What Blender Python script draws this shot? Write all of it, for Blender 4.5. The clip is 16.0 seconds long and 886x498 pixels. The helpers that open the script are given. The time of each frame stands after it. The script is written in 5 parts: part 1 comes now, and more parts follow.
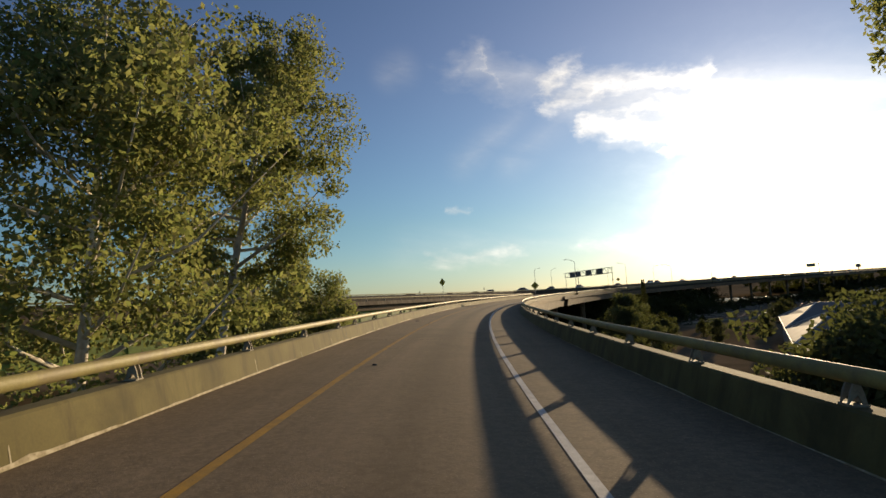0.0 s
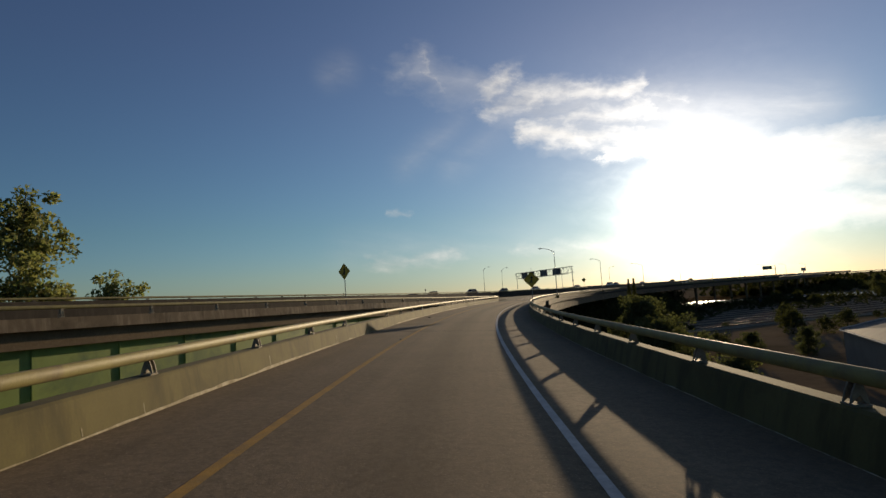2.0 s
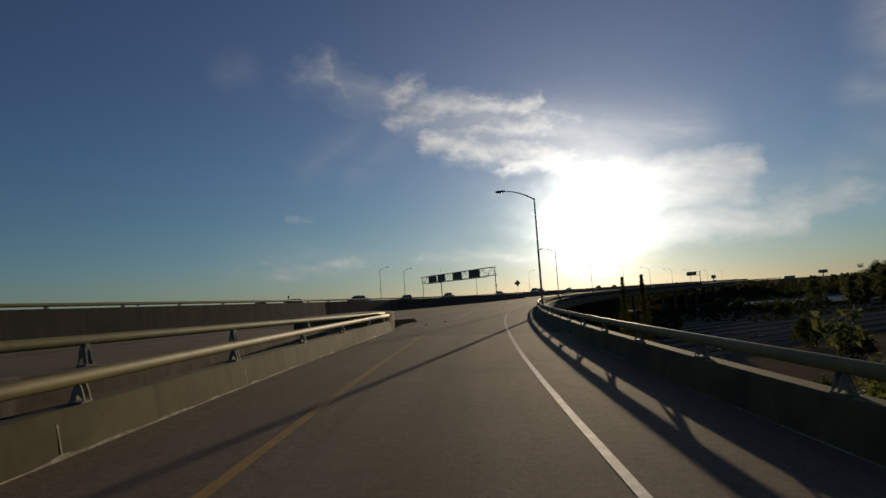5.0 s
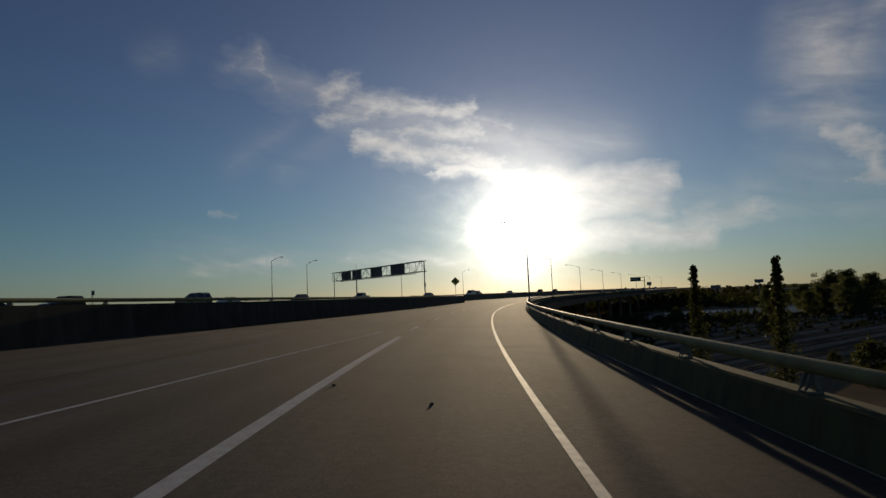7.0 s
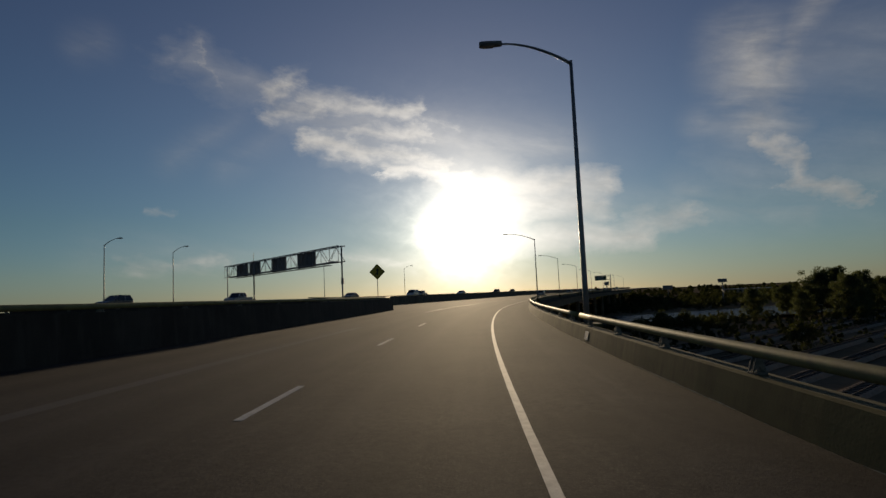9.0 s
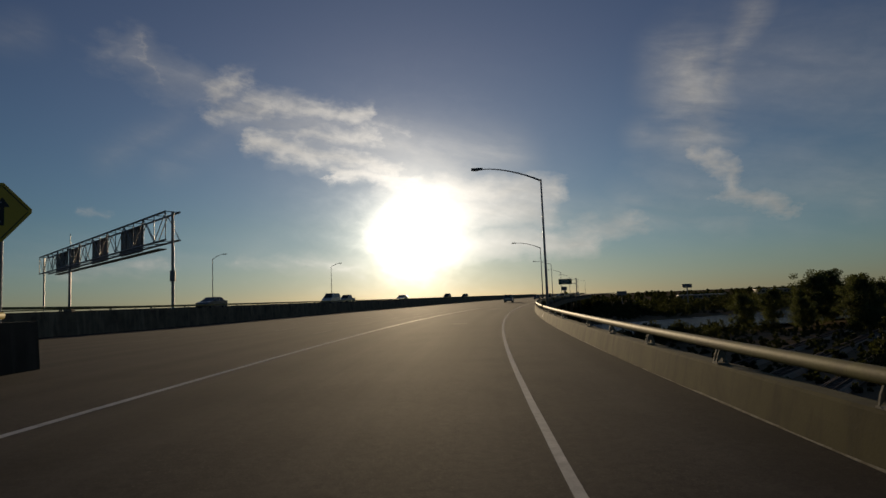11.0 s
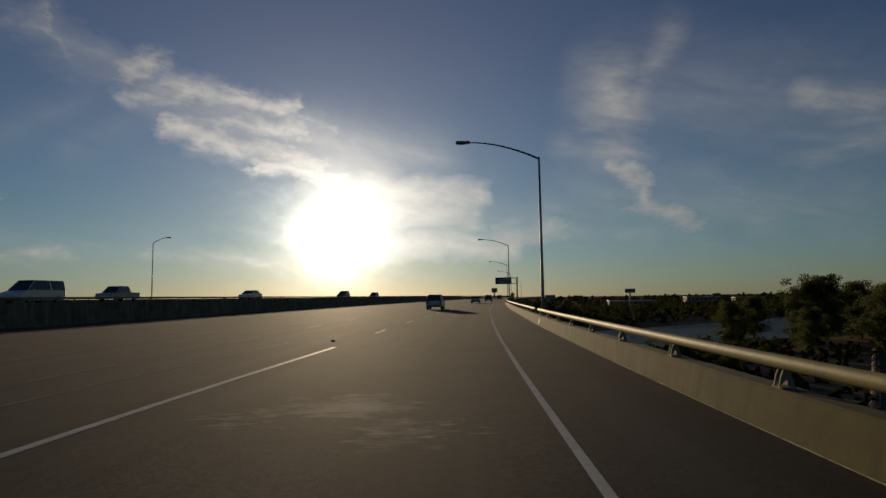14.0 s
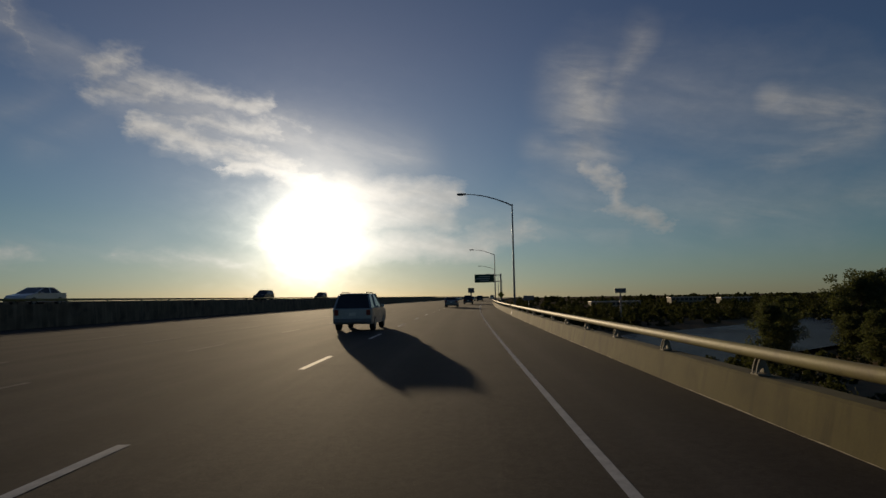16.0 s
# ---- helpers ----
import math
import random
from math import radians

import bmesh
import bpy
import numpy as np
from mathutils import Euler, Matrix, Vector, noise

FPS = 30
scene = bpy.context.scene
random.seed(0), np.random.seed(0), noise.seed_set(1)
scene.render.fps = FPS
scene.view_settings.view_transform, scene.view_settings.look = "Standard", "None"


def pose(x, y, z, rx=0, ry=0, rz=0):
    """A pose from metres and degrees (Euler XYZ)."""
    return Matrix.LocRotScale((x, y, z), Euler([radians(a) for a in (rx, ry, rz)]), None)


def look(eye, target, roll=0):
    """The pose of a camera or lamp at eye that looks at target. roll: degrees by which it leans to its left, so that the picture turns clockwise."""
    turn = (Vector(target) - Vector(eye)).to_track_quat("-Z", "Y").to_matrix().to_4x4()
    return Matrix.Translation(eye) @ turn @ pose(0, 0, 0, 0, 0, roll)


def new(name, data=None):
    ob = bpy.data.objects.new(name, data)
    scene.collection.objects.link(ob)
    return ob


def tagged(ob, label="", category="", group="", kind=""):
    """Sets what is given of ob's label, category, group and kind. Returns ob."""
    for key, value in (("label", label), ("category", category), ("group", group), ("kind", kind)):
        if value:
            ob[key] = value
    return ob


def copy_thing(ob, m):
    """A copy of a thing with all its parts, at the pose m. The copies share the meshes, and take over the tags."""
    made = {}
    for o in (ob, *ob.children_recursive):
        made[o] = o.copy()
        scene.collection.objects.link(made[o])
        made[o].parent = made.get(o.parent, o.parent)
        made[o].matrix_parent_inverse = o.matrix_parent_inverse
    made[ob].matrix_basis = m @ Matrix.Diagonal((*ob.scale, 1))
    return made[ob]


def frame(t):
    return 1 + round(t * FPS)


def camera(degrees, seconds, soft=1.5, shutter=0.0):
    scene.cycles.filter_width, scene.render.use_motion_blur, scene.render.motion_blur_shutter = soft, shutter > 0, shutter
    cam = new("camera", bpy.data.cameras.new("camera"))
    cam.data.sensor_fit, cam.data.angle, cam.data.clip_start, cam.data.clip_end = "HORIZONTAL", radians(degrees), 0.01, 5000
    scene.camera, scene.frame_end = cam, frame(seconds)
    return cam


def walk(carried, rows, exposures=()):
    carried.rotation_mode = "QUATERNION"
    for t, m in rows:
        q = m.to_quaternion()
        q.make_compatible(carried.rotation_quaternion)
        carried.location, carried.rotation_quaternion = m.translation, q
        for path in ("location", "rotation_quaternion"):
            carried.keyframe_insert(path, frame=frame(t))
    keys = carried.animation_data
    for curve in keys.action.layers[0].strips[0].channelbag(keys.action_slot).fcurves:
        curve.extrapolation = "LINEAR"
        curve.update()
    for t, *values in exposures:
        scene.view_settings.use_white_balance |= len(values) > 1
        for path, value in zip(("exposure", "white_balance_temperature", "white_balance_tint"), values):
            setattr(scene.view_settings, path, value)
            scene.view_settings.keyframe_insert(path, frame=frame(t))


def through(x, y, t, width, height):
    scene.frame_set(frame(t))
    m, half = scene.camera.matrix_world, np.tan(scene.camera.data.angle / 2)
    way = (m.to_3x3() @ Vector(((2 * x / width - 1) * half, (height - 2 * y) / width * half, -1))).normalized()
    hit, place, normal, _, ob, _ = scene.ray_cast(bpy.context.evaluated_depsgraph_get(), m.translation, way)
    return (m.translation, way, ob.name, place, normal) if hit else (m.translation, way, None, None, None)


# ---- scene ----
cam = camera(75.0, 16.0)
# seconds, east, north, yaw, pitch, roll of the dash camera; its eye is 1.5 m over the road
ROWS = [
    (0, 0.00, 0.00, 25.79, 4.79, -3.87),
    (0.5, -5.11, 10.99, 24.30, 4.62, -3.65),
    (1, -9.85, 21.98, 22.89, 4.75, -3.71),
    (1.5, -14.23, 32.95, 21.33, 4.59, -4.06),
    (2, -18.26, 43.89, 19.86, 4.69, -3.68),
    (2.5, -21.94, 54.78, 18.33, 4.86, -3.66),
    (3, -25.26, 65.64, 16.82, 4.61, -3.52),
    (3.5, -28.20, 76.44, 14.93, 4.65, -3.68),
    (6, -37.94, 132.19, 6.79, 4.88, -2.87),
    (6.5, -38.91, 144.11, 4.82, 4.82, -2.29),
    (7, -39.50, 156.26, 3.11, 4.71, -2.42),
    (7.5, -39.75, 168.66, 1.56, 4.65, -2.51),
    (8, -39.66, 181.27, 0.13, 4.53, -2.56),
    (8.5, -39.27, 193.84, -1.14, 4.92, -2.42),
    (9, -38.61, 206.12, -2.17, 4.58, -2.52),
    (11.5, -31.65, 262.85, -8.74, 5.02, -2.00),
    (12, -29.59, 273.22, -10.23, 5.06, -1.52),
    (12.5, -27.33, 283.35, -11.65, 4.69, -1.27),
    (13, -24.87, 293.32, -12.94, 4.58, -1.50),
    (13.5, -22.25, 303.13, -13.87, 4.78, -0.64),
    (14, -19.50, 312.79, -14.80, 4.71, -0.85),
    (14.5, -16.65, 322.30, -15.50, 4.60, -0.88),
    (15, -13.73, 331.67, -16.11, 4.69, -0.98),
    (15.5, -10.73, 340.90, -16.73, 4.78, -0.96),
    (16, -7.68, 350.00, -17.33, 4.76, -0.99),
    ]


def aim(x, y, yaw, pitch, roll):
    a, b = radians(yaw), radians(pitch)
    ahead = Vector((-math.sin(a) * math.cos(b), math.cos(a) * math.cos(b), math.sin(b)))
    eye = Vector((x, y, 1.5))
    return look(eye, eye + ahead * 10, roll)


# the film darkens as the sun comes into the middle of the picture
# seconds, stops, white balance
EXPOSURE = [(0.0, 0.4, 7000, 10), (0.5, 0.25, 6950, 10), (1.0, 0.1, 6850, 10), (1.5, -0.02, 6720, 10), (2.0, -0.16, 6650, 10), (2.5, -0.29, 6580, 10), (3.0, -0.48, 6450, 10), (3.5, -0.84, 6280, 10), (6.0, -0.82, 6500, 10), (7.0, -0.92, 6550, 10),
            (8.0, -0.95, 6620, 10), (11.5, -1.07, 6800, 10), (16.0, -1.04, 6800, 10)]
walk(cam, [(t, aim(x, y, a, b, r)) for t, x, y, a, b, r in ROWS], EXPOSURE)

# ---- light ----
SUN_AZ, SUN_EL = radians(4.4), radians(5.5)  # right of north, over the horizon
GLARE_EL = radians(6.2)  # the middle of the bright veil of cloud round the sun
SUN_DIR = Vector((math.sin(SUN_AZ) * math.cos(SUN_EL), math.cos(SUN_AZ) * math.cos(SUN_EL), math.sin(SUN_EL)))
world = bpy.data.worlds.new("evening_sky")
scene.world = world
world.use_nodes = True


class Nodes:
    """Small helper to wire shader nodes."""

    def __init__(self, tree):
        self.tree = tree
        tree.nodes.clear()

    def add(self, kind, **inputs):
        n = self.tree.nodes.new(kind)
        for k, v in inputs.items():
            key = int(k[1:]) if k[0] == "i" and k[1:].isdigit() else k.replace("_", " ")
            self.put(n.inputs[key], v)
        return n

    def put(self, socket, v):
        if isinstance(v, bpy.types.NodeSocket):
            self.tree.links.new(v, socket)
        else:
            socket.default_value = v

    def math(self, op, a, b=0.0, c=0.0, clamp=False):
        n = self.tree.nodes.new("ShaderNodeMath")
        n.operation, n.use_clamp = op, clamp
        for i, v in enumerate((a, b, c)):
            self.put(n.inputs[i], v)
        return n.outputs[0]

    def mix(self, f, a, b, how="MIX"):
        n = self.tree.nodes.new("ShaderNodeMix")
        n.data_type, n.blend_type = "RGBA", how
        self.put(n.inputs[0], f), self.put(n.inputs[6], a), self.put(n.inputs[7], b)
        return n.outputs[2]

    def ramp(self, f, *stops):
        n = self.tree.nodes.new("ShaderNodeValToRGB")
        e = n.color_ramp.elements
        while len(e) < len(stops):
            e.new(0.5)
        for el, (p, c) in zip(e, stops):
            el.position = p
            el.color = (c, c, c, 1) if isinstance(c, (int, float)) else (*c, 1)
        self.put(n.inputs[0], f)
        return n.outputs[0]

    def noise(self, vec, scale, detail=4.0, rough=0.55, warp=0.0):
        n = self.add("ShaderNodeTexNoise", Scale=scale, Detail=detail, Roughness=rough, Distortion=warp)
        if vec is not None:
            self.put(n.inputs["Vector"], vec)
        return n.outputs["Fac"]


def build_sky():
    n = Nodes(world.node_tree)
    out = n.tree.nodes.new("ShaderNodeOutputWorld")
    sky = n.tree.nodes.new("ShaderNodeTexSky")
    sky.sky_type, sky.sun_disc = "NISHITA", False
    sky.sun_elevation, sky.sun_rotation = SUN_EL, SUN_AZ
    sky.altitude, sky.air_density, sky.dust_density, sky.ozone_density = 10, 1.0, 0.1, 3.5
    way = n.tree.nodes.new("ShaderNodeTexCoord").outputs["Generated"]
    sep = n.add("ShaderNodeSeparateXYZ", Vector=way).outputs
    az0 = n.math("ARCTAN2", sep[0], sep[1])          # radians right of north
    el0 = n.math("ARCSINE", sep[2])
    # nearness to the sun
    dot = n.tree.nodes.new("ShaderNodeVectorMath")
    dot.operation = "DOT_PRODUCT"
    n.put(dot.inputs[0], way)
    dot.inputs[1].default_value = (math.sin(SUN_AZ) * math.cos(GLARE_EL), math.cos(SUN_AZ) * math.cos(GLARE_EL), math.sin(GLARE_EL))
    off = n.math("ARCCOSINE", n.math("MINIMUM", dot.outputs["Value"], 1.0))  # radians from the sun

    def band(az, el, x0, y0, x1, y1, width, soft=1.0):
        """A soft streak of cloud from one place of the sky to another (degrees right of north, degrees up)."""
        ax, ay, bx, by = (radians(v) for v in (x0, y0, x1, y1))
        dx, dy = bx - ax, by - ay
        ll = dx * dx + dy * dy
        px, py = n.math("SUBTRACT", az, ax), n.math("SUBTRACT", el, ay)
        u = n.math("DIVIDE", n.math("ADD", n.math("MULTIPLY", px, dx), n.math("MULTIPLY", py, dy)), ll, clamp=True)
        qx = n.math("SUBTRACT", px, n.math("MULTIPLY", u, dx))
        qy = n.math("SUBTRACT", py, n.math("MULTIPLY", u, dy))
        d = n.math("SQRT", n.math("ADD", n.math("MULTIPLY", qx, qx), n.math("MULTIPLY", qy, qy)))
        v = n.math("SUBTRACT", 1.0, n.math("DIVIDE", d, radians(width * 1.25)), clamp=True)
        return n.math("MULTIPLY", v, soft)

    # ragged edges: the places are pushed about by noise before the streaks are drawn
    flat = n.add("ShaderNodeCombineXYZ", X=az0, Y=n.math("MULTIPLY", el0, 1.6), Z=0.0).outputs[0]
    push = n.add("ShaderNodeSeparateColor", i0=n.add("ShaderNodeTexNoise", Vector=flat, Scale=13.0, Detail=6.0, Roughness=0.62).outputs["Color"]).outputs
    az = n.math("ADD", az0, n.math("MULTIPLY", n.math("SUBTRACT", push[0], 0.5), 0.13))
    el = n.math("ADD", el0, n.math("MULTIPLY", n.math("SUBTRACT", push[1], 0.5), 0.065))
    # streaks run down to the right
    c, k = math.cos(radians(-13)), math.sin(radians(-13))
    u = n.math("ADD", n.math("MULTIPLY", az0, c), n.math("MULTIPLY", el0, k))
    v = n.math("SUBTRACT", n.math("MULTIPLY", el0, c), n.math("MULTIPLY", az0, k))
    streak = n.add("ShaderNodeCombineXYZ", X=n.math("MULTIPLY", u, 0.42), Y=n.math("MULTIPLY", v, 1.7), Z=0.3).outputs[0]
    rough = n.noise(streak, 13.0, 8.0, 0.6, 0.4)
    fine = n.noise(flat, 30.0, 6.0, 0.62, 0.4)
    mask = None
    for b in CLOUDS + WISPS:
        m = band(az, el, *b)
        mask = m if mask is None else n.math("MAXIMUM", mask, m)
    cover = n.math("ADD", mask, n.math("ADD", n.math("MULTIPLY", n.math("SUBTRACT", rough, 0.5), 1.15), n.math("MULTIPLY", n.math("SUBTRACT", fine, 0.5), 0.5)))
    cover = n.math("MULTIPLY", n.ramp(n.math("MULTIPLY", cover, 0.7), (0.04, 0.0), (0.3, 0.24), (0.6, 0.66), (0.9, 0.88)), n.math("MULTIPLY", mask, 2.2, clamp=True))
    thin = None
    for b in VEILS:
        m = band(az0, el0, *b)
        m = n.math("MULTIPLY", n.math("MULTIPLY", m, m), n.math("SUBTRACT", 3.0, n.math("MULTIPLY", m, 2.0)))
        thin = m if thin is None else n.math("MAXIMUM", thin, m)
    thin = n.math("MULTIPLY", thin, n.ramp(n.math("ADD", n.math("MULTIPLY", rough, 0.7), n.math("MULTIPLY", push[2], 0.3)), (0.3, 0.1), (0.7, 1.0)))
    haze = None
    for b in HAZE:
        m = band(az, el, *b)
        m = n.math("MULTIPLY", m, n.math("SUBTRACT", 2.0, m))
        haze = m if haze is None else n.math("MAXIMUM", haze, m)
    haze = n.math("MULTIPLY", haze, n.math("ADD", 0.3, n.math("MULTIPLY", rough, 0.9)), clamp=True)
    cover = n.math("MAXIMUM", n.math("MAXIMUM", cover, n.math("MULTIPLY", thin, 0.8)), haze)
    lit = n.math("ADD", CLOUD_FAR, n.math("MULTIPLY", CLOUD_NEAR, n.math("EXPONENT", n.math("MULTIPLY", off, -6.0))))
    shade = n.math("MULTIPLY", lit, n.math("ADD", 0.35, n.math("ADD", n.math("MULTIPLY", fine, 0.6), n.math("MULTIPLY", rough, 0.7))))
    cloud = n.mix(1.0, (1.0, 0.96, 0.9, 1), n.add("ShaderNodeCombineXYZ", X=shade, Y=shade, Z=shade).outputs[0], "MULTIPLY")
    low = n.ramp(n.math("DIVIDE", el0, radians(24)), (0.0, (0.74, 0.97, 1.5)), (0.12, (0.88, 0.98, 1.2)), (0.3, (0.93, 0.97, 1.03)), (1.0, (1.22, 0.93, 1.0)))
    base = n.mix(1.0, n.mix(1.0, sky.outputs[0], low, "MULTIPLY"), (SKY_GAIN, SKY_GAIN, SKY_GAIN, 1), "MULTIPLY")
    # the clear sky is deeper away from the sun
    deep = n.math("ADD", 0.82, n.math("MULTIPLY", 0.18, n.math("EXPONENT", n.math("MULTIPLY", n.math("POWER", n.math("DIVIDE", off, radians(33)), 2.0), -1.0))))
    base = n.mix(1.0, base, n.add("ShaderNodeCombineXYZ", X=deep, Y=deep, Z=deep).outputs[0], "MULTIPLY")
    full = n.mix(cover, base, cloud)
    # the glare of the low sun in the thin cloud
    near = n.math("MULTIPLY", off, n.math("ADD", 0.55, n.math("ADD", n.math("MULTIPLY", rough, 0.5), n.math("MULTIPLY", fine, 0.4))))
    glow = n.math("ADD", n.math("MULTIPLY", 30.0, n.math("EXPONENT", n.math("MULTIPLY", near, -52.0))),
                  n.math("ADD", n.math("MULTIPLY", 4.2, n.math("EXPONENT", n.math("MULTIPLY", near, -21.0))),
                         n.math("MULTIPLY", 0.5, n.math("EXPONENT", n.math("MULTIPLY", off, -5.0)))))
    aura = n.mix(1.0, (1.0, 0.93, 0.78, 1), n.add("ShaderNodeCombineXYZ", X=glow, Y=glow, Z=glow).outputs[0], "MULTIPLY")
    full = n.mix(1.0, full, aura, "ADD")
    bg = n.add("ShaderNodeBackground", Color=full, Strength=1.0)
    n.put(out.inputs[0], bg.outputs[0])


# degrees right of north and up; half width; weight
# the long ragged cloud over the sun
CLOUDS = [(-23.5, 22.2, -19.9, 22.8, 2.3, 0.34), (-20.7, 23.4, -19.2, 20.4, 1.6, 0.46), (-20.0, 21.5, -14.4, 18.8, 1.7, 0.34), (-14.3, 18.8, -12.2, 20.7, 2.0, 0.85), (-13.6, 17.8, -9.2, 18.1, 2.1, 0.85),
          (-11.4, 18.9, -5.8, 18.3, 2.0, 0.72), (-6.3, 18.2, 0.5, 18.1, 1.3, 0.8), (-0.1, 17.6, 5.0, 15.4, 2.0, 0.45), (-10.8, 15.2, -5.9, 14.7, 1.5, 1.0), (-6.4, 16.2, -0.1, 16.0, 2.0, 0.8),
          (-8.5, 16.6, 1.5, 15.4, 1.6, 0.7), (-5.9, 14.6, 2.6, 13.1, 1.8, 0.95), (-3.7, 12.6, 5.3, 11.9, 1.2, 0.9), (2.5, 11.8, 10.8, 10.6, 2.6, 0.8)]
# its wing beside the sun, low wisps, and the hooked wisp further round
WISPS = [(7.6, 11.4, 18.1, 10.1, 1.7, 0.8), (8.5, 9.4, 17.5, 8.9, 2.5, 0.75), (9.5, 6.9, 14.9, 7.6, 2.0, 0.62), (8.3, 5.0, 16.7, 4.5, 1.7, 0.65), (15.7, 4.6, 22.6, 5.1, 1.5, 0.6), (19.6, 6.9, 25.5, 6.7, 1.3, 0.5),
         (21.2, 5.3, 25.0, 6.1, 1.2, 0.5), (-26.5, 3.8, -19.2, 4.1, 1.6, 0.5), (-11.8, 3.9, -1.3, 3.1, 1.7, 0.45), (-25.6, 8.8, -23.2, 8.6, 0.5, 0.4), (31.6, 12.6, 34.1, 10.3, 1.5, 0.6), (34.1, 10.3, 33.7, 8.5, 1.8, 0.66), (33.7, 8.2, 38.3, 6.7, 1.4, 0.6)]
# thin even veils of high cloud
VEILS = [(1.0, 15.7, 13.7, 13.3, 4.2, 0.55), (-30.1, 21.9, -28.8, 22.3, 2.2, 0.35), (-23.1, 13.1, -17.4, 16.9, 2.2, 0.3), (-18.6, 12.7, -13.7, 16.0, 2.3, 0.28), (-29.3, 4.8, -10.7, 5.0, 3.0, 0.3), (25.2, 8.6, 33.9, 7.9, 2.8, 0.45),
         (31.6, 19.6, 31.9, 14.4, 5.2, 0.82), (37.2, 23.2, 33.6, 17.8, 2.6, 0.7), (37.6, 16.4, 42.2, 14.7, 4.4, 0.36), (27.1, 14.5, 31.9, 13.1, 2.3, 0.5), (25.8, 6.7, 34.6, 5.5, 2.4, 0.5), (47.9, 16.1, 54, 13.6, 2.8, 0.85),
         (45.0, 10.0, 54, 12.6, 3.0, 0.52), (43.5, 6.2, 56, 8.1, 3.8, 0.48), (18.0, 7.8, 24.7, 7.3, 2.4, 0.45)]
# soft haze round the thicker clouds
HAZE = [(-21, 22, -13, 18.8, 2.2, 0.16), (-13, 18.2, -2, 16.2, 2.4, 0.28), (-9, 15.6, 5, 13, 2.2, 0.3), (0, 16, 9, 12.5, 2.8, 0.3), (7.5, 10.9, 17.8, 9.8, 1.9, 0.74), (8, 8.6, 16.5, 8.4, 2.3, 0.7), (8, 5.0, 21.5, 5.0, 1.6, 0.66), (19, 5.6, 26, 6.6, 1.3, 0.46),
        (31.8, 12.6, 34.2, 10.0, 1.3, 0.56), (34.2, 10.0, 33.8, 8.6, 1.4, 0.6), (33.8, 8.4, 38.0, 6.9, 1.1, 0.58), (30, 9, 50, 8, 5.0, 0.14), (34, 19, 52, 14, 6.0, 0.14), (31.5, 18, 32, 14, 3.0, 0.24)]
SKY_GAIN = 0.127
CLOUD_FAR, CLOUD_NEAR = 0.62, 2.3
build_sky()
sun = bpy.data.lights.new("sun", "SUN")
sun.energy, sun.angle, sun.color = 5.0, radians(0.4), (1.0, 0.78, 0.5)
sun_ob = new("sun", sun)
sun_ob.matrix_world = look((0, 0, 60), Vector((0, 0, 60)) - SUN_DIR)

# ---- materials ----
def surface(name, base, other, scale=3.0, fine=40.0, rough=0.8, metal=0.0, bump=0.3, spread=(0.35, 0.65), stain=None, stain_scale=0.4, spec=0.3, detail=5.0, runs=None):
    """A paint, stone or metal with two scales of variation, fine relief and, if given, stains."""
    m = bpy.data.materials.new(name)
    m.use_nodes = True
    n = Nodes(m.node_tree)
    out = n.tree.nodes.new("ShaderNodeOutputMaterial")
    at = n.tree.nodes.new("ShaderNodeNewGeometry").outputs["Position"]
    big, small = n.noise(at, scale, detail), n.noise(at, fine, 3.0)
    mixed = n.math("ADD", n.math("MULTIPLY", big, 0.65), n.math("MULTIPLY", small, 0.35))
    col = n.mix(n.ramp(mixed, (spread[0], 0.0), (spread[1], 1.0)), (*base, 1), (*other, 1))
    if stain:
        col = n.mix(n.ramp(n.noise(at, stain_scale, 6.0, 0.6, 0.5), (0.48, 0.0), (0.7, 0.8)), col, (*stain, 1))
    if runs:  # streaks of rain and dirt down a wall
        tall = n.add("ShaderNodeVectorMath", i0=at, i1=(3.0, 3.0, 0.35))
        tall.operation = "MULTIPLY"
        col = n.mix(n.ramp(n.noise(tall.outputs[0], 1.0, 5.0, 0.6), (0.5, 0.0), (0.68, 0.75)), col, (*runs, 1))
    b = n.add("ShaderNodeBsdfPrincipled", Base_Color=col, Roughness=n.math("ADD", rough - 0.1, n.math("MULTIPLY", small, 0.2)), Metallic=metal)
    n.put(b.inputs["Specular IOR Level"], spec)
    if bump:
        r = n.add("ShaderNodeBump", Strength=bump, Distance=0.02, Height=small)
        n.put(b.inputs["Normal"], r.outputs[0])
    n.put(out.inputs[0], b.outputs[0])
    return m


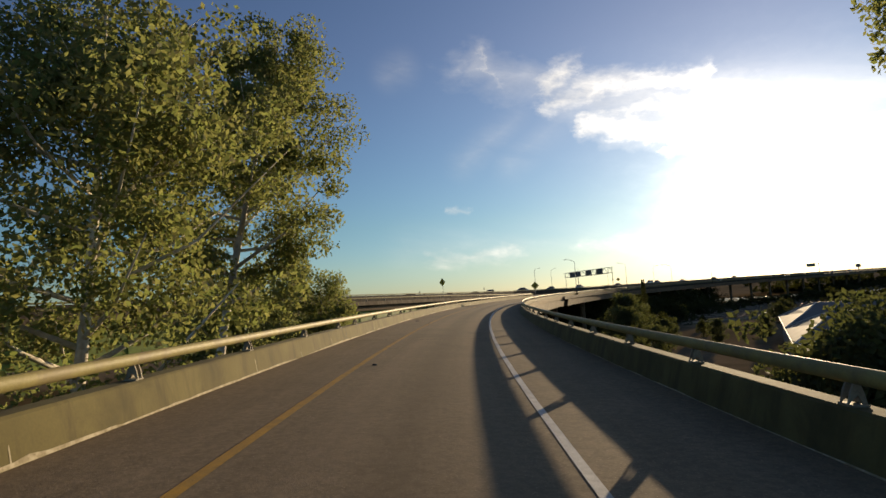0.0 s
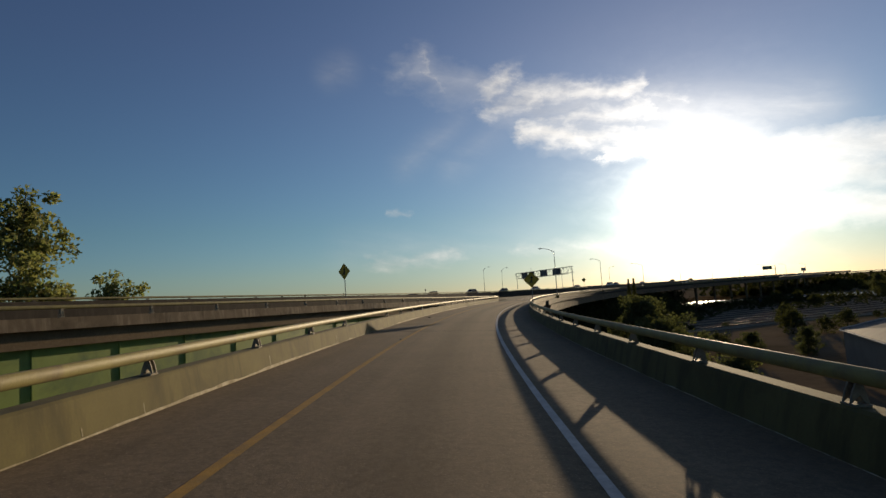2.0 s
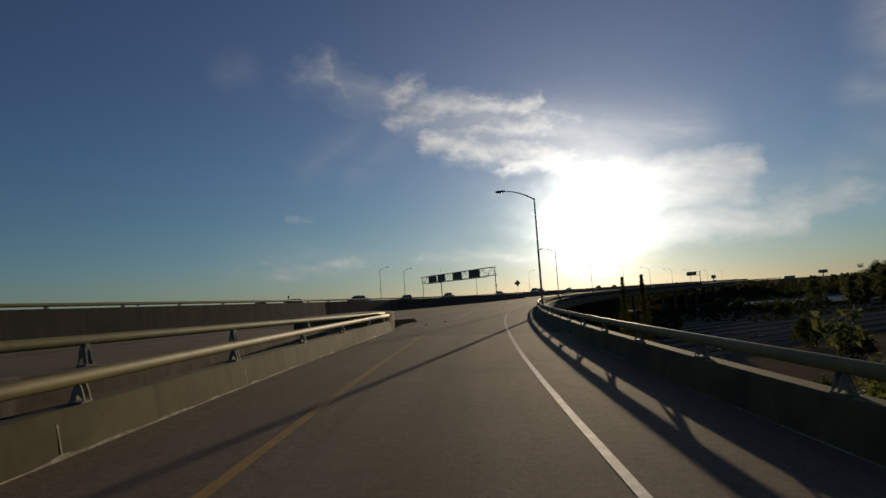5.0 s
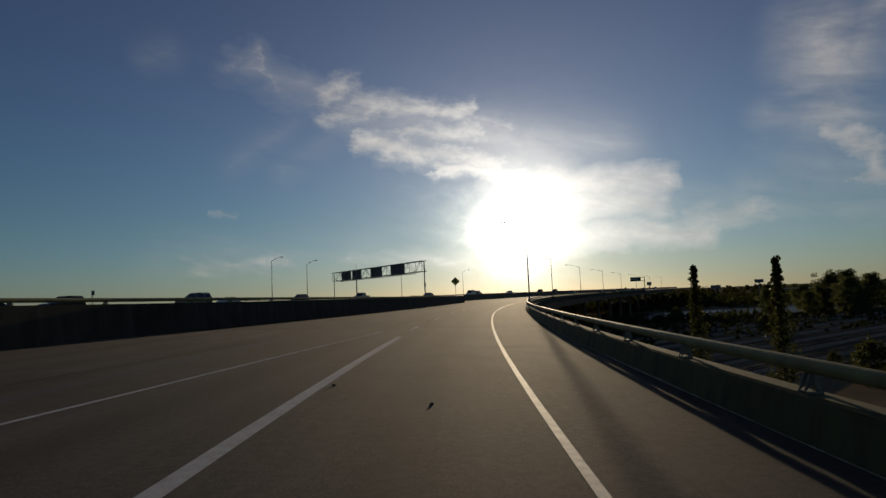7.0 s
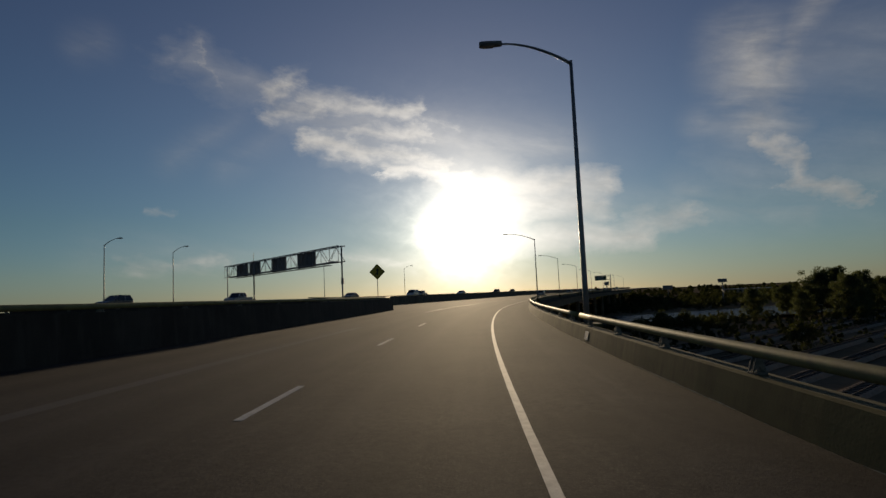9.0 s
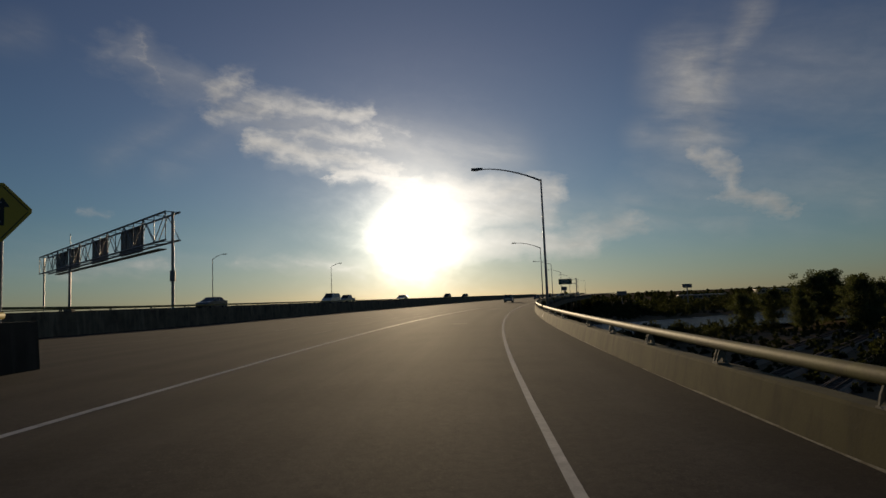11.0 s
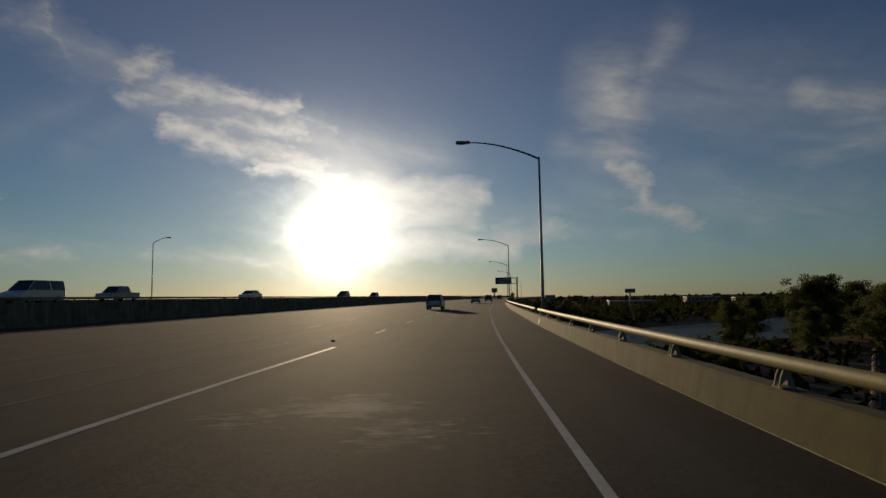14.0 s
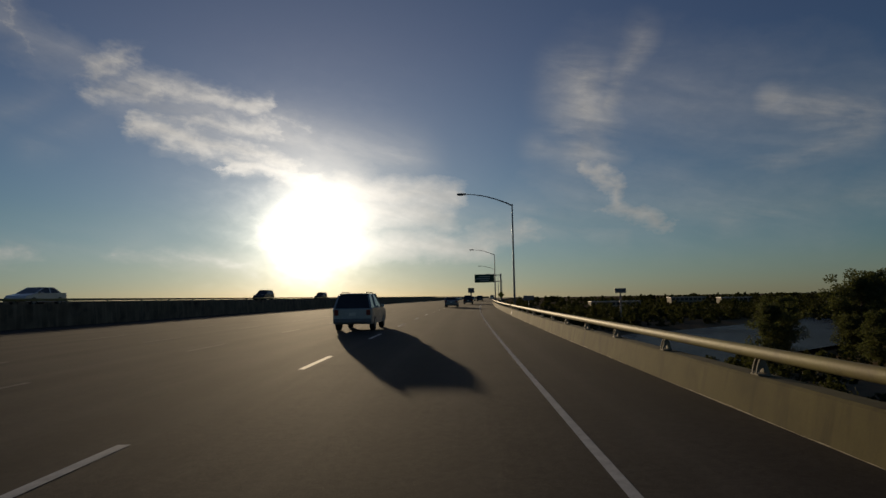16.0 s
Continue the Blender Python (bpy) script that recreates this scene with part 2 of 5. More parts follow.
def road_surface(name, base, other, dark, pale, lane, centre, glints=()):
    """Worn road: streaks along the way, wheel tracks and an oil band in each lane, and stains. It reads the attribute way (across, along)."""
    m = bpy.data.materials.new(name)
    m.use_nodes = True
    n = Nodes(m.node_tree)
    out = n.tree.nodes.new("ShaderNodeOutputMaterial")
    at = n.tree.nodes.new("ShaderNodeNewGeometry").outputs["Position"]
    att = n.tree.nodes.new("ShaderNodeAttribute")
    att.attribute_name = "way"
    sep = n.add("ShaderNodeSeparateXYZ", Vector=att.outputs["Vector"]).outputs
    run = n.add("ShaderNodeCombineXYZ", X=n.math("MULTIPLY", sep[0], 2.2), Y=n.math("MULTIPLY", sep[1], 0.07), Z=0.0).outputs[0]
    streak = n.noise(run, 1.0, 6.0, 0.65)
    grain, blot = n.noise(at, 28.0, 5.0, 0.7), n.noise(at, 0.5, 8.0, 0.65, 0.4)
    mixed = n.math("ADD", n.math("MULTIPLY", streak, 0.3), n.math("ADD", n.math("MULTIPLY", grain, 0.4), n.math("MULTIPLY", blot, 0.3)))
    col = n.mix(n.ramp(mixed, (0.4, 0.0), (0.6, 1.0)), (*base, 1), (*other, 1))
    col = n.mix(n.ramp(n.noise(at, 9.0, 5.0, 0.7), (0.42, 0.36), (0.56, 0.0)), col, (*dark, 1))
    col = n.mix(n.ramp(n.noise(at, 48.0, 2.0), (0.62, 0.0), (0.72, 0.65)), col, (*[v * 1.6 for v in pale], 1))
    # where in its lane, in metres from the lane's middle
    x = n.math("SUBTRACT", n.math("MODULO", n.math("ADD", n.math("SUBTRACT", sep[0], centre), 40 * lane + lane / 2), lane), lane / 2)

    def bump_at(c, w):
        d = n.math("DIVIDE", n.math("SUBTRACT", n.math("ABSOLUTE", x), c), w)
        return n.math("EXPONENT", n.math("MULTIPLY", n.math("MULTIPLY", d, d), -1.0))

    wob = n.math("ADD", 0.3, n.math("MULTIPLY", streak, 0.9))
    col = n.mix(n.math("MULTIPLY", n.math("MULTIPLY", bump_at(0.0, 0.38), wob), 0.55), col, (*dark, 1))
    col = n.mix(n.math("MULTIPLY", n.math("MULTIPLY", bump_at(0.82, 0.3), wob), 0.4), col, (*pale, 1))
    col = n.mix(n.ramp(n.noise(at, 0.16, 7.0, 0.62, 0.8), (0.55, 0.0), (0.72, 0.6)), col, (*dark, 1))
    # smooth patches, the sun's glint on them painted as pale colour: across, along, half width, half length, strength;
    # broken up into streaks and crumbs
    glint = 0.0
    crumbs = n.noise(n.add("ShaderNodeCombineXYZ", X=n.math("MULTIPLY", sep[0], 2.0), Y=n.math("MULTIPLY", sep[1], 4.5), Z=0.7).outputs[0], 1.0, 8.0, 0.68, 0.9)
    for across, way, wide, long, much in glints:
        du, dv = n.math("DIVIDE", n.math("SUBTRACT", sep[0], across), wide), n.math("DIVIDE", n.math("SUBTRACT", sep[1], way), long)
        near = n.math("EXPONENT", n.math("MULTIPLY", n.math("ADD", n.math("MULTIPLY", du, du), n.math("MULTIPLY", dv, dv)), -1.0))
        glint = n.math("MAXIMUM", glint, n.math("MULTIPLY", near, much))
    if glints:
        mark = n.ramp(n.math("ADD", crumbs, n.math("MULTIPLY", n.math("SUBTRACT", glint, 1.0), 0.34)), (0.3, 0.0), (0.42, 0.5), (0.54, 0.95))
        col = n.mix(n.math("MULTIPLY", mark, n.math("MULTIPLY", glint, 3.0, clamp=True)), col, (0.34, 0.29, 0.21, 1))
    b = n.add("ShaderNodeBsdfPrincipled", Base_Color=col, Roughness=n.math("ADD", 0.8, n.math("MULTIPLY", grain, 0.2)))
    n.put(b.inputs["Specular IOR Level"], n.math("ADD", 0.12, n.math("MULTIPLY", n.math("MULTIPLY", mark, glint), 0.3)) if glints else 0.12)
    r = n.add("ShaderNodeBump", Strength=0.4, Distance=0.013, Height=grain)
    n.put(b.inputs["Normal"], r.outputs[0])
    n.put(out.inputs[0], b.outputs[0])
    return m


ASPHALT = road_surface("asphalt", (0.04, 0.033, 0.0285), (0.068, 0.0565, 0.048), (0.025, 0.021, 0.018), (0.084, 0.07, 0.057), 3.6, -0.7,
                       glints=((-1.5, 329.0, 1.0, 1.0, 1.0), (-0.6, 327.6, 1.0, 0.9, 0.62), (-2.6, 328.3, 0.8, 0.8, 0.5), (-1.7, 292.0, 0.7, 0.5, 0.7)))
WORN_DECK = road_surface("worn_bridge_deck", (0.076, 0.062, 0.049), (0.122, 0.1, 0.077), (0.044, 0.036, 0.029), (0.14, 0.114, 0.088), 3.6, -0.7)
DECK = road_surface("concrete_deck", (0.18, 0.132, 0.08), (0.268, 0.198, 0.122), (0.115, 0.085, 0.052), (0.285, 0.212, 0.134), 7.0, -0.55)
CONCRETE = surface("barrier_concrete", (0.105, 0.087, 0.03), (0.15, 0.125, 0.046), 1.2, 30, 0.9, bump=0.05, stain=(0.062, 0.051, 0.02), stain_scale=0.9, runs=(0.062, 0.05, 0.021))
OLD_CONCRETE = surface("weathered_concrete", (0.13, 0.096, 0.06), (0.23, 0.172, 0.112), 0.9, 20, 0.9, bump=0.12, stain=(0.055, 0.041, 0.027), stain_scale=1.1, runs=(0.32, 0.25, 0.17))
ASPHALT_DARK = surface("tar_patch", (0.04, 0.037, 0.034), (0.06, 0.055, 0.05), 0.8, 50, 0.8, bump=0.3)
WHITE = surface("white_road_paint", (0.62, 0.6, 0.55), (0.4, 0.38, 0.34), 6, 70, 0.7, bump=0.3)
YELLOW = surface("yellow_road_paint", (0.5, 0.27, 0.035), (0.3, 0.18, 0.05), 5, 70, 0.75, bump=0.3)
RAIL = surface("cream_rail_paint", (0.3, 0.258, 0.095), (0.22, 0.187, 0.07), 2.5, 40, 0.62, 0.0, bump=0.05, spec=0.22, stain=(0.17, 0.125, 0.07), stain_scale=2.0)
CAST = surface("cast_bracket_metal", (0.3, 0.27, 0.2), (0.2, 0.17, 0.12), 6, 50, 0.75, 0.0, bump=0.1, stain=(0.1, 0.075, 0.05), stain_scale=4.0)
GALV = surface("galvanized_steel", (0.3, 0.29, 0.28), (0.2, 0.2, 0.2), 5, 60, 0.5, 0.6, bump=0.1)
GREEN = surface("green_steel_paint", (0.25, 0.33, 0.075), (0.31, 0.4, 0.1), 1.2, 30, 0.65, bump=0.1, stain=(0.12, 0.19, 0.07), stain_scale=0.6)
SIGN_YELLOW = surface("yellow_sign_sheet", (0.62, 0.42, 0.05), (0.54, 0.36, 0.045), 3, 40, 0.55, bump=0.02)
EFFLO = surface("lime_stained_concrete", (0.24, 0.2, 0.12), (0.48, 0.42, 0.3), 6, 30, 0.9, bump=0.1, spread=(0.4, 0.6))
BLACK = surface("black_paint", (0.015, 0.015, 0.015), (0.03, 0.03, 0.03), 4, 40, 0.5, bump=0.05)
SIGN_BACK = surface("sign_back_metal", (0.2, 0.195, 0.19), (0.14, 0.138, 0.135), 1.5, 30, 0.55, 0.2, bump=0.05)
# stained concrete whose colour is darkened to stand for an unlit barrier face
DARK_CONCRETE = surface("shade_dark_concrete", (0.042, 0.033, 0.024), (0.072, 0.057, 0.042), 0.9, 20, 0.92, bump=0.12, stain=(0.03, 0.024, 0.018), stain_scale=0.5, runs=(0.09, 0.072, 0.055))
DIRT = surface("dry_ground", (0.15, 0.112, 0.07), (0.25, 0.185, 0.112), 0.03, 0.6, 0.95, bump=0.4, stain=(0.05, 0.05, 0.024), stain_scale=0.02, spec=0.0)
BARK = surface("pale_bark", (0.68, 0.64, 0.54), (0.38, 0.33, 0.26), 2, 9, 0.9, bump=0.6)
DARK_BARK = surface("dark_bark", (0.12, 0.09, 0.065), (0.06, 0.045, 0.035), 4, 14, 0.9, bump=0.6)


def leaf_material(name, a, b, through=0.5, glow=(0.25, 0.28, 0.03)):
    m = bpy.data.materials.new(name)
    m.use_nodes = True
    n = Nodes(m.node_tree)
    out = n.tree.nodes.new("ShaderNodeOutputMaterial")
    rnd = n.tree.nodes.new("ShaderNodeNewGeometry").outputs["Random Per Island"]
    col = n.mix(rnd, (*a, 1), (*b, 1))
    d = n.add("ShaderNodeBsdfPrincipled", Base_Color=col, Roughness=0.75)
    n.put(d.inputs["Specular IOR Level"], 0.12)
    t = n.add("ShaderNodeBsdfTranslucent", Color=n.mix(0.5, col, (*glow, 1)))
    s = n.add("ShaderNodeMixShader", i0=through, i1=d.outputs[0], i2=t.outputs[0])
    n.put(out.inputs[0], s.outputs[0])
    return m


LEAF = leaf_material("sycamore_leaves", (0.1, 0.15, 0.05), (0.26, 0.22, 0.1), 0.5, (0.34, 0.38, 0.1))
LEAF_DARK = leaf_material("scrub_leaves", (0.022, 0.03, 0.012), (0.055, 0.055, 0.02), 0.3, (0.12, 0.13, 0.02))

RUST = surface("rusty_rail_steel", (0.09, 0.06, 0.04), (0.14, 0.095, 0.065), 2, 20, 0.7, 0.2, bump=0.1)
LEAF_OAK = leaf_material("oak_leaves", (0.045, 0.062, 0.026), (0.1, 0.1, 0.045), 0.42, (0.15, 0.17, 0.04))
WORN = surface("worn_road_paint", (0.2, 0.185, 0.16), (0.08, 0.07, 0.058), 4, 40, 0.8, bump=0.2)

# ---- the line of the road ----
HEADING = [(-120, 41.0), (-60, 33.5), (0, 25.8), (24.1, 22.5), (47.6, 19.5), (70.4, 16.1), (92.6, 12.5), (115, 9.1), (138.3, 5.6), (162.4, 1.9), (187.4, -1.1),
           (212.3, -3.7), (236, -6.4), (258.6, -9.1), (280, -11.9), (300.7, -14.4), (320.9, -16.3), (340.6, -17.7), (360, -18.8), (420, -20.5), (560, -24), (1200, -30)]
BANK = [(-120, 2.9), (70, 2.8), (138, 1.9), (187, 1.6), (258, 1.1), (300, 0.1), (360, 0.0), (1200, 0.0)]
S0, S1 = -120, 1100
_hs, _hv = zip(*HEADING)
_bs, _bv = zip(*BANK)
_s = np.arange(S0, S1 + 1.0)
_h = np.radians(np.interp(_s, _hs, _hv))
_h = np.convolve(np.pad(_h, 12, mode="edge"), np.ones(25) / 25, "valid")
_x = np.concatenate(([0], np.cumsum(-np.sin((_h[1:] + _h[:-1]) / 2))))
_y = np.concatenate(([0], np.cumsum(np.cos((_h[1:] + _h[:-1]) / 2))))
_x, _y = _x - _x[-S0], _y - _y[-S0]
_b = np.radians(np.interp(_s, _bs, _bv))


def axes(s):
    h, b = np.interp(s, _s, _h), np.interp(s, _s, _b)
    c, k = math.cos(h), math.sin(h)
    right = Vector((c * math.cos(b), k * math.cos(b), -math.sin(b)))
    up = Vector((c * math.sin(b), k * math.sin(b), math.cos(b)))
    return Vector((np.interp(s, _s, _x), np.interp(s, _s, _y), 0)), right, up


def pt(s, lat, z=0.0):
    """A place by its way along the road, to the right of the driven line, and over the road surface."""
    o, r, u = axes(s)
    return o + r * lat + u * z


def heading(s):
    return float(np.interp(s, _s, _h))


def part(name, bm, material, parent=None, label="", smooth=False):
    me = bpy.data.meshes.new(name)
    bm.to_mesh(me)
    bm.free()
    me.materials.append(material)
    if smooth:
        for p in me.polygons:
            p.use_smooth = True
    ob = new(name, me)
    if parent is not None:
        ob.parent = parent
    if label:
        ob["label"] = label
    return ob


def mesh_part(name, verts, faces, material, parent=None, label="", smooth=False):
    me = bpy.data.meshes.new(name)
    me.from_pydata([tuple(v) for v in verts], [], faces)
    me.materials.append(material)
    if smooth:
        for p in me.polygons:
            p.use_smooth = True
    ob = new(name, me)
    if parent is not None:
        ob.parent = parent
    if label:
        ob["label"] = label
    return ob


def loft(rings, closed=True, caps=True):
    """Joins rings of equally many places into a skin."""
    bm = bmesh.new()
    rows = [[bm.verts.new(p) for p in ring] for ring in rings]
    k = len(rows[0])
    for a, b in zip(rows, rows[1:]):
        for i in range(k if closed else k - 1):
            j = (i + 1) % k
            bm.faces.new((a[i], a[j], b[j], b[i]))
    if caps and closed:
        bm.faces.new(rows[0][::-1])
        bm.faces.new(rows[-1])
    bmesh.ops.recalc_face_normals(bm, faces=bm.faces)
    return bm


def along(profile, s0, s1, step=4.0):
    """A profile of (lat, z), or a function of s that gives one, drawn along the road."""
    k = max(2, int((s1 - s0) / step) + 1)
    out = []
    for s in np.linspace(s0, s1, k):
        p = profile(s) if callable(profile) else profile
        out.append([pt(s, a, z) for a, z in p])
    return loft(out)


def give_way(ob, places):
    """Writes across and along the road, in metres, to the vertices."""
    at = ob.data.attributes.new("way", "FLOAT_VECTOR", "POINT")
    at.data.foreach_set("vector", np.array([(a, s, 0.0) for a, s in places], np.float32).ravel())
    return ob


def box_bm(bm, m, sx, sy, sz, bevel=0.0):
    """Adds a box of that size, centred at the pose m."""
    vs = bmesh.ops.create_cube(bm, size=1.0, matrix=m @ Matrix.Diagonal((sx, sy, sz, 1)))["verts"]
    if bevel:
        es = list({e for v in vs for e in v.link_edges})
        bmesh.ops.bevel(bm, geom=es, offset=bevel, segments=2, affect="EDGES", profile=0.5)


def tube_rings(path, radii, sides=8):
    """Rings round a line of places."""
    rings = []
    for i, p in enumerate(path):
        p = Vector(p)
        d = (Vector(path[min(i + 1, len(path) - 1)]) - Vector(path[max(i - 1, 0)])).normalized()
        a = d.orthogonal().normalized() if abs(d.z) > 0.9 else Vector((0, 0, 1)).cross(d).normalized()
        b = d.cross(a)
        rad = radii[i] if isinstance(radii, (list, tuple)) else radii
        rings.append([p + (a * math.cos(t) + b * math.sin(t)) * rad for t in np.linspace(0, 2 * math.pi, sides, endpoint=False)])
    return rings


RIGHT_FACE, LEFT_FACE, GORE = 3.3, -4.12, 138.0

# ---- ground and road ----
RIVER = [(-400, 500), (-120, 475), (20, 480), (90, 494), (150, 516), (220, 542), (320, 588), (520, 655), (900, 760)]


def river_bed(x, y):
    """How far the ground lies below the plain at a place: the bed of the river and its banks."""
    p, best = Vector((x, y)), 1e9
    for (ax, ay), (bx, by) in zip(RIVER, RIVER[1:]):
        d = Vector((bx - ax, by - ay))
        u = min(1.0, max(0.0, (p - Vector((ax, ay))).dot(d) / d.length_squared))
        best = min(best, (p - Vector((ax, ay)) - d * u).length)
    return 3.0 * min(1.0, max(0.0, (44 - best) / 20))


def ground_sheet():
    n = 190
    xs = np.sign(np.linspace(-1, 1, n)) * np.abs(np.linspace(-1, 1, n)) ** 2.2 * 4500
    vs, fs = [], []
    for j, y in enumerate(xs):
        for i, x in enumerate(xs):
            d = math.hypot(x, y - 150)
            z = -14.2 + 0.7 * noise.noise(Vector((x * 0.012, y * 0.012, 0)))
            vs.append((x, y + 150, (z if d < 1500 else -15.0) - river_bed(x, y + 150)))
    for j in range(n - 1):
        for i in range(n - 1):
            a = j * n + i
            fs.append((a, a + 1, a + n + 1, a + n))
    return tagged(mesh_part("ground", vs, fs, DIRT, smooth=True), "dry brown valley floor below the elevated road", "ground", kind="structure")


ground_sheet()
ramp = tagged(part("road", along([(-4.5, 0), (3.9, 0), (3.9, -0.6), (-4.5, -0.6)], -110, GORE, 3), DECK), "single-lane elevated ramp deck of grey-brown concrete", "road", kind="structure")
give_way(ramp, [(a, s) for s in np.linspace(-110, GORE, int((GORE + 110) / 3.0) + 1) for a in (-4.5, 3.9, 3.9, -4.5)])

# other carriageway that joins from beyond the gore
JOIN = [(-60, -34.5, 1.9), (0, -38, 1.7), (48, -39.5, 1.35), (86, -41, 0.92), (110, -42, 0.5), (137, -42.8, 0.15)]
SIDE = [(-60, -48, 2.3), (0, -51, 2.1), (48, -53, 1.8), (86, -54.5, 1.4), (130, -55.6, 0.95), (160, -55.4, 0.7), (180, -54, 0.55), (200, -50.8, 0.4), (222, -47.5, 0.25), (245, -44.6, 0.18), (268, -41.8, 0.15)]


def line_at(table, y):
    ys, xs, zs = zip(*table)
    return Vector((np.interp(y, ys, xs), y, np.interp(y, ys, zs)))


def swept(table, y0, y1, profile, step=4.0):
    """A profile of (to the right, up) drawn along a line that is given by (north, east, up)."""
    rings = []
    for y in np.linspace(y0, y1, max(2, int((y1 - y0) / step) + 1)):
        p, q = line_at(table, y - 2), line_at(table, y + 2)
        d = (q - p).normalized()
        r = Vector((d.y, -d.x, 0)).normalized()
        o = line_at(table, y)
        rings.append([o + r * a + Vector((0, 0, z)) for a, z in profile])
    return loft(rings)


def join_deck():
    rings = []
    for y in np.linspace(-60, 137, 50):
        a, b = line_at(JOIN, y), line_at(SIDE, y)
        dz = Vector((0, 0, -0.7))
        rings.append([b, a, a + dz, b + dz])
    return loft(rings)


give_way(part("road_2", join_deck(), DECK), [(a, y) for y in np.linspace(-60, 137, 50) for a in (-14, 0, 0, -14)])
tagged(bpy.data.objects["road_2"], "joining carriageway of grey concrete behind the ramp", "road", kind="structure")


def merged(s0, s1, k):
    """From the gore on: one surface from the far barrier to the near parapet."""
    rings, ways = [], []
    for s in np.linspace(s0, s1, k):
        o, r, u = axes(s)
        left = -27.5
        if o.y < 262:
            p = line_at(SIDE, min(o.y - 1.0, 268))
            left = (p - o).dot(r) - 0.3
            left = max(left, -19)
        rings.append([pt(s, left), pt(s, -10.0 if left < -10.5 else left + 0.5), pt(s, 4.25), pt(s, 4.25, -0.7), pt(s, left, -0.7)])
        ways += [(a, s) for a in (left, -10.0 if left < -10.5 else left + 0.5, 4.25, 4.25, left)]
    return loft(rings), ways


skin, ways = merged(189.3, 1000, 210)
tagged(give_way(part("road_3", skin, ASPHALT), ways), "wide dark asphalt motorway with merging lanes", "road", kind="structure")
skin, ways = merged(GORE, 189.3, 20)
tagged(give_way(part("road_7", skin, WORN_DECK), ways), "grey-brown worn road where two carriageways meet", "road", kind="structure")
MEDIAN = [(60, -110, 0.6), (150, -86, 0.5), (220, -68, 0.4), (262, -58.5, 0.3), (285, -51.5, 0.2)]


def main_deck():
    rings = []
    for y in np.linspace(60, 275, 40):
        a, b = line_at(SIDE, min(y, 268)), line_at(MEDIAN, y)
        if y > 262:
            a.x = b.x + 12
        rings.append([b, a - Vector((0.3, 0, 0.02)), a - Vector((0.3, 0, 0.8)), b - Vector((0, 0, 0.8))])
    return loft(rings)


tagged(part("road_4", main_deck(), ASPHALT), "asphalt main carriageway beyond the side barrier", "road", kind="structure")


def barrier_profile(face, out, h=0.52):
    """Sloped concrete parapet: the foot at face, its outer side further by out's sign."""
    k = 1 if out > 0 else -1
    return [(face, -0.02), (face + 0.05 * k, 0.25), (face + 0.09 * k, h - 0.03), (face + 0.12 * k, h), (face + 0.36 * k, h), (face + 0.38 * k, h - 0.03), (face + 0.38 * k, -0.75), (face + 0.02 * k, -0.75)]


def rail_line(places, parent, rx=0.06, rz=0.08):
    """A handrail tube, oval in section, through the places."""
    rings = []
    for i, (p, r, u) in enumerate(places):
        rings.append([p + r * (rx * math.cos(t)) + u * (rz * math.sin(t)) for t in np.linspace(0, 2 * math.pi, 12, endpoint=False)])
    return part("handrail", loft(rings), RAIL, parent, "pale painted steel tube", smooth=True)


def bracket_mesh():
    """A cast rail post: foot plate, two curved cheeks with a window, and a cap under the tube. It faces +y, foot at the origin."""
    bm = bmesh.new()
    box_bm(bm, pose(0, 0, 0.012), 0.2, 0.16, 0.024, 0.006)
    for k in (-1, 1):
        prof = [(-0.085, 0.02), (-0.05, 0.02), (0.0, 0.1), (0.055, 0.05), (0.085, 0.02), (0.06, 0.13), (0.03, 0.2), (-0.03, 0.2), (-0.06, 0.12)]
        a = [bm.verts.new((k * 0.05 - 0.012, y, z)) for y, z in prof]
        b = [bm.verts.new((k * 0.05 + 0.012, y, z)) for y, z in prof]
        for i in range(len(prof)):
            j = (i + 1) % len(prof)
            bm.faces.new((a[i], a[j], b[j], b[i]))
        bm.faces.new(a[::-1]), bm.faces.new(b)
    box_bm(bm, pose(0, -0.03, 0.12), 0.1, 0.03, 0.18, 0.005)
    bmesh.ops.recalc_face_normals(bm, faces=bm.faces)
    me = bpy.data.meshes.new("rail_post")
    bm.to_mesh(me)
    bm.free()
    me.materials.append(CAST)
    return me


POST = bracket_mesh()
RAIL_Z, PARAPET = 0.745, 0.47


def right_face(s):
    return float(np.interp(s, [325, 365], [RIGHT_FACE, 3.6]))


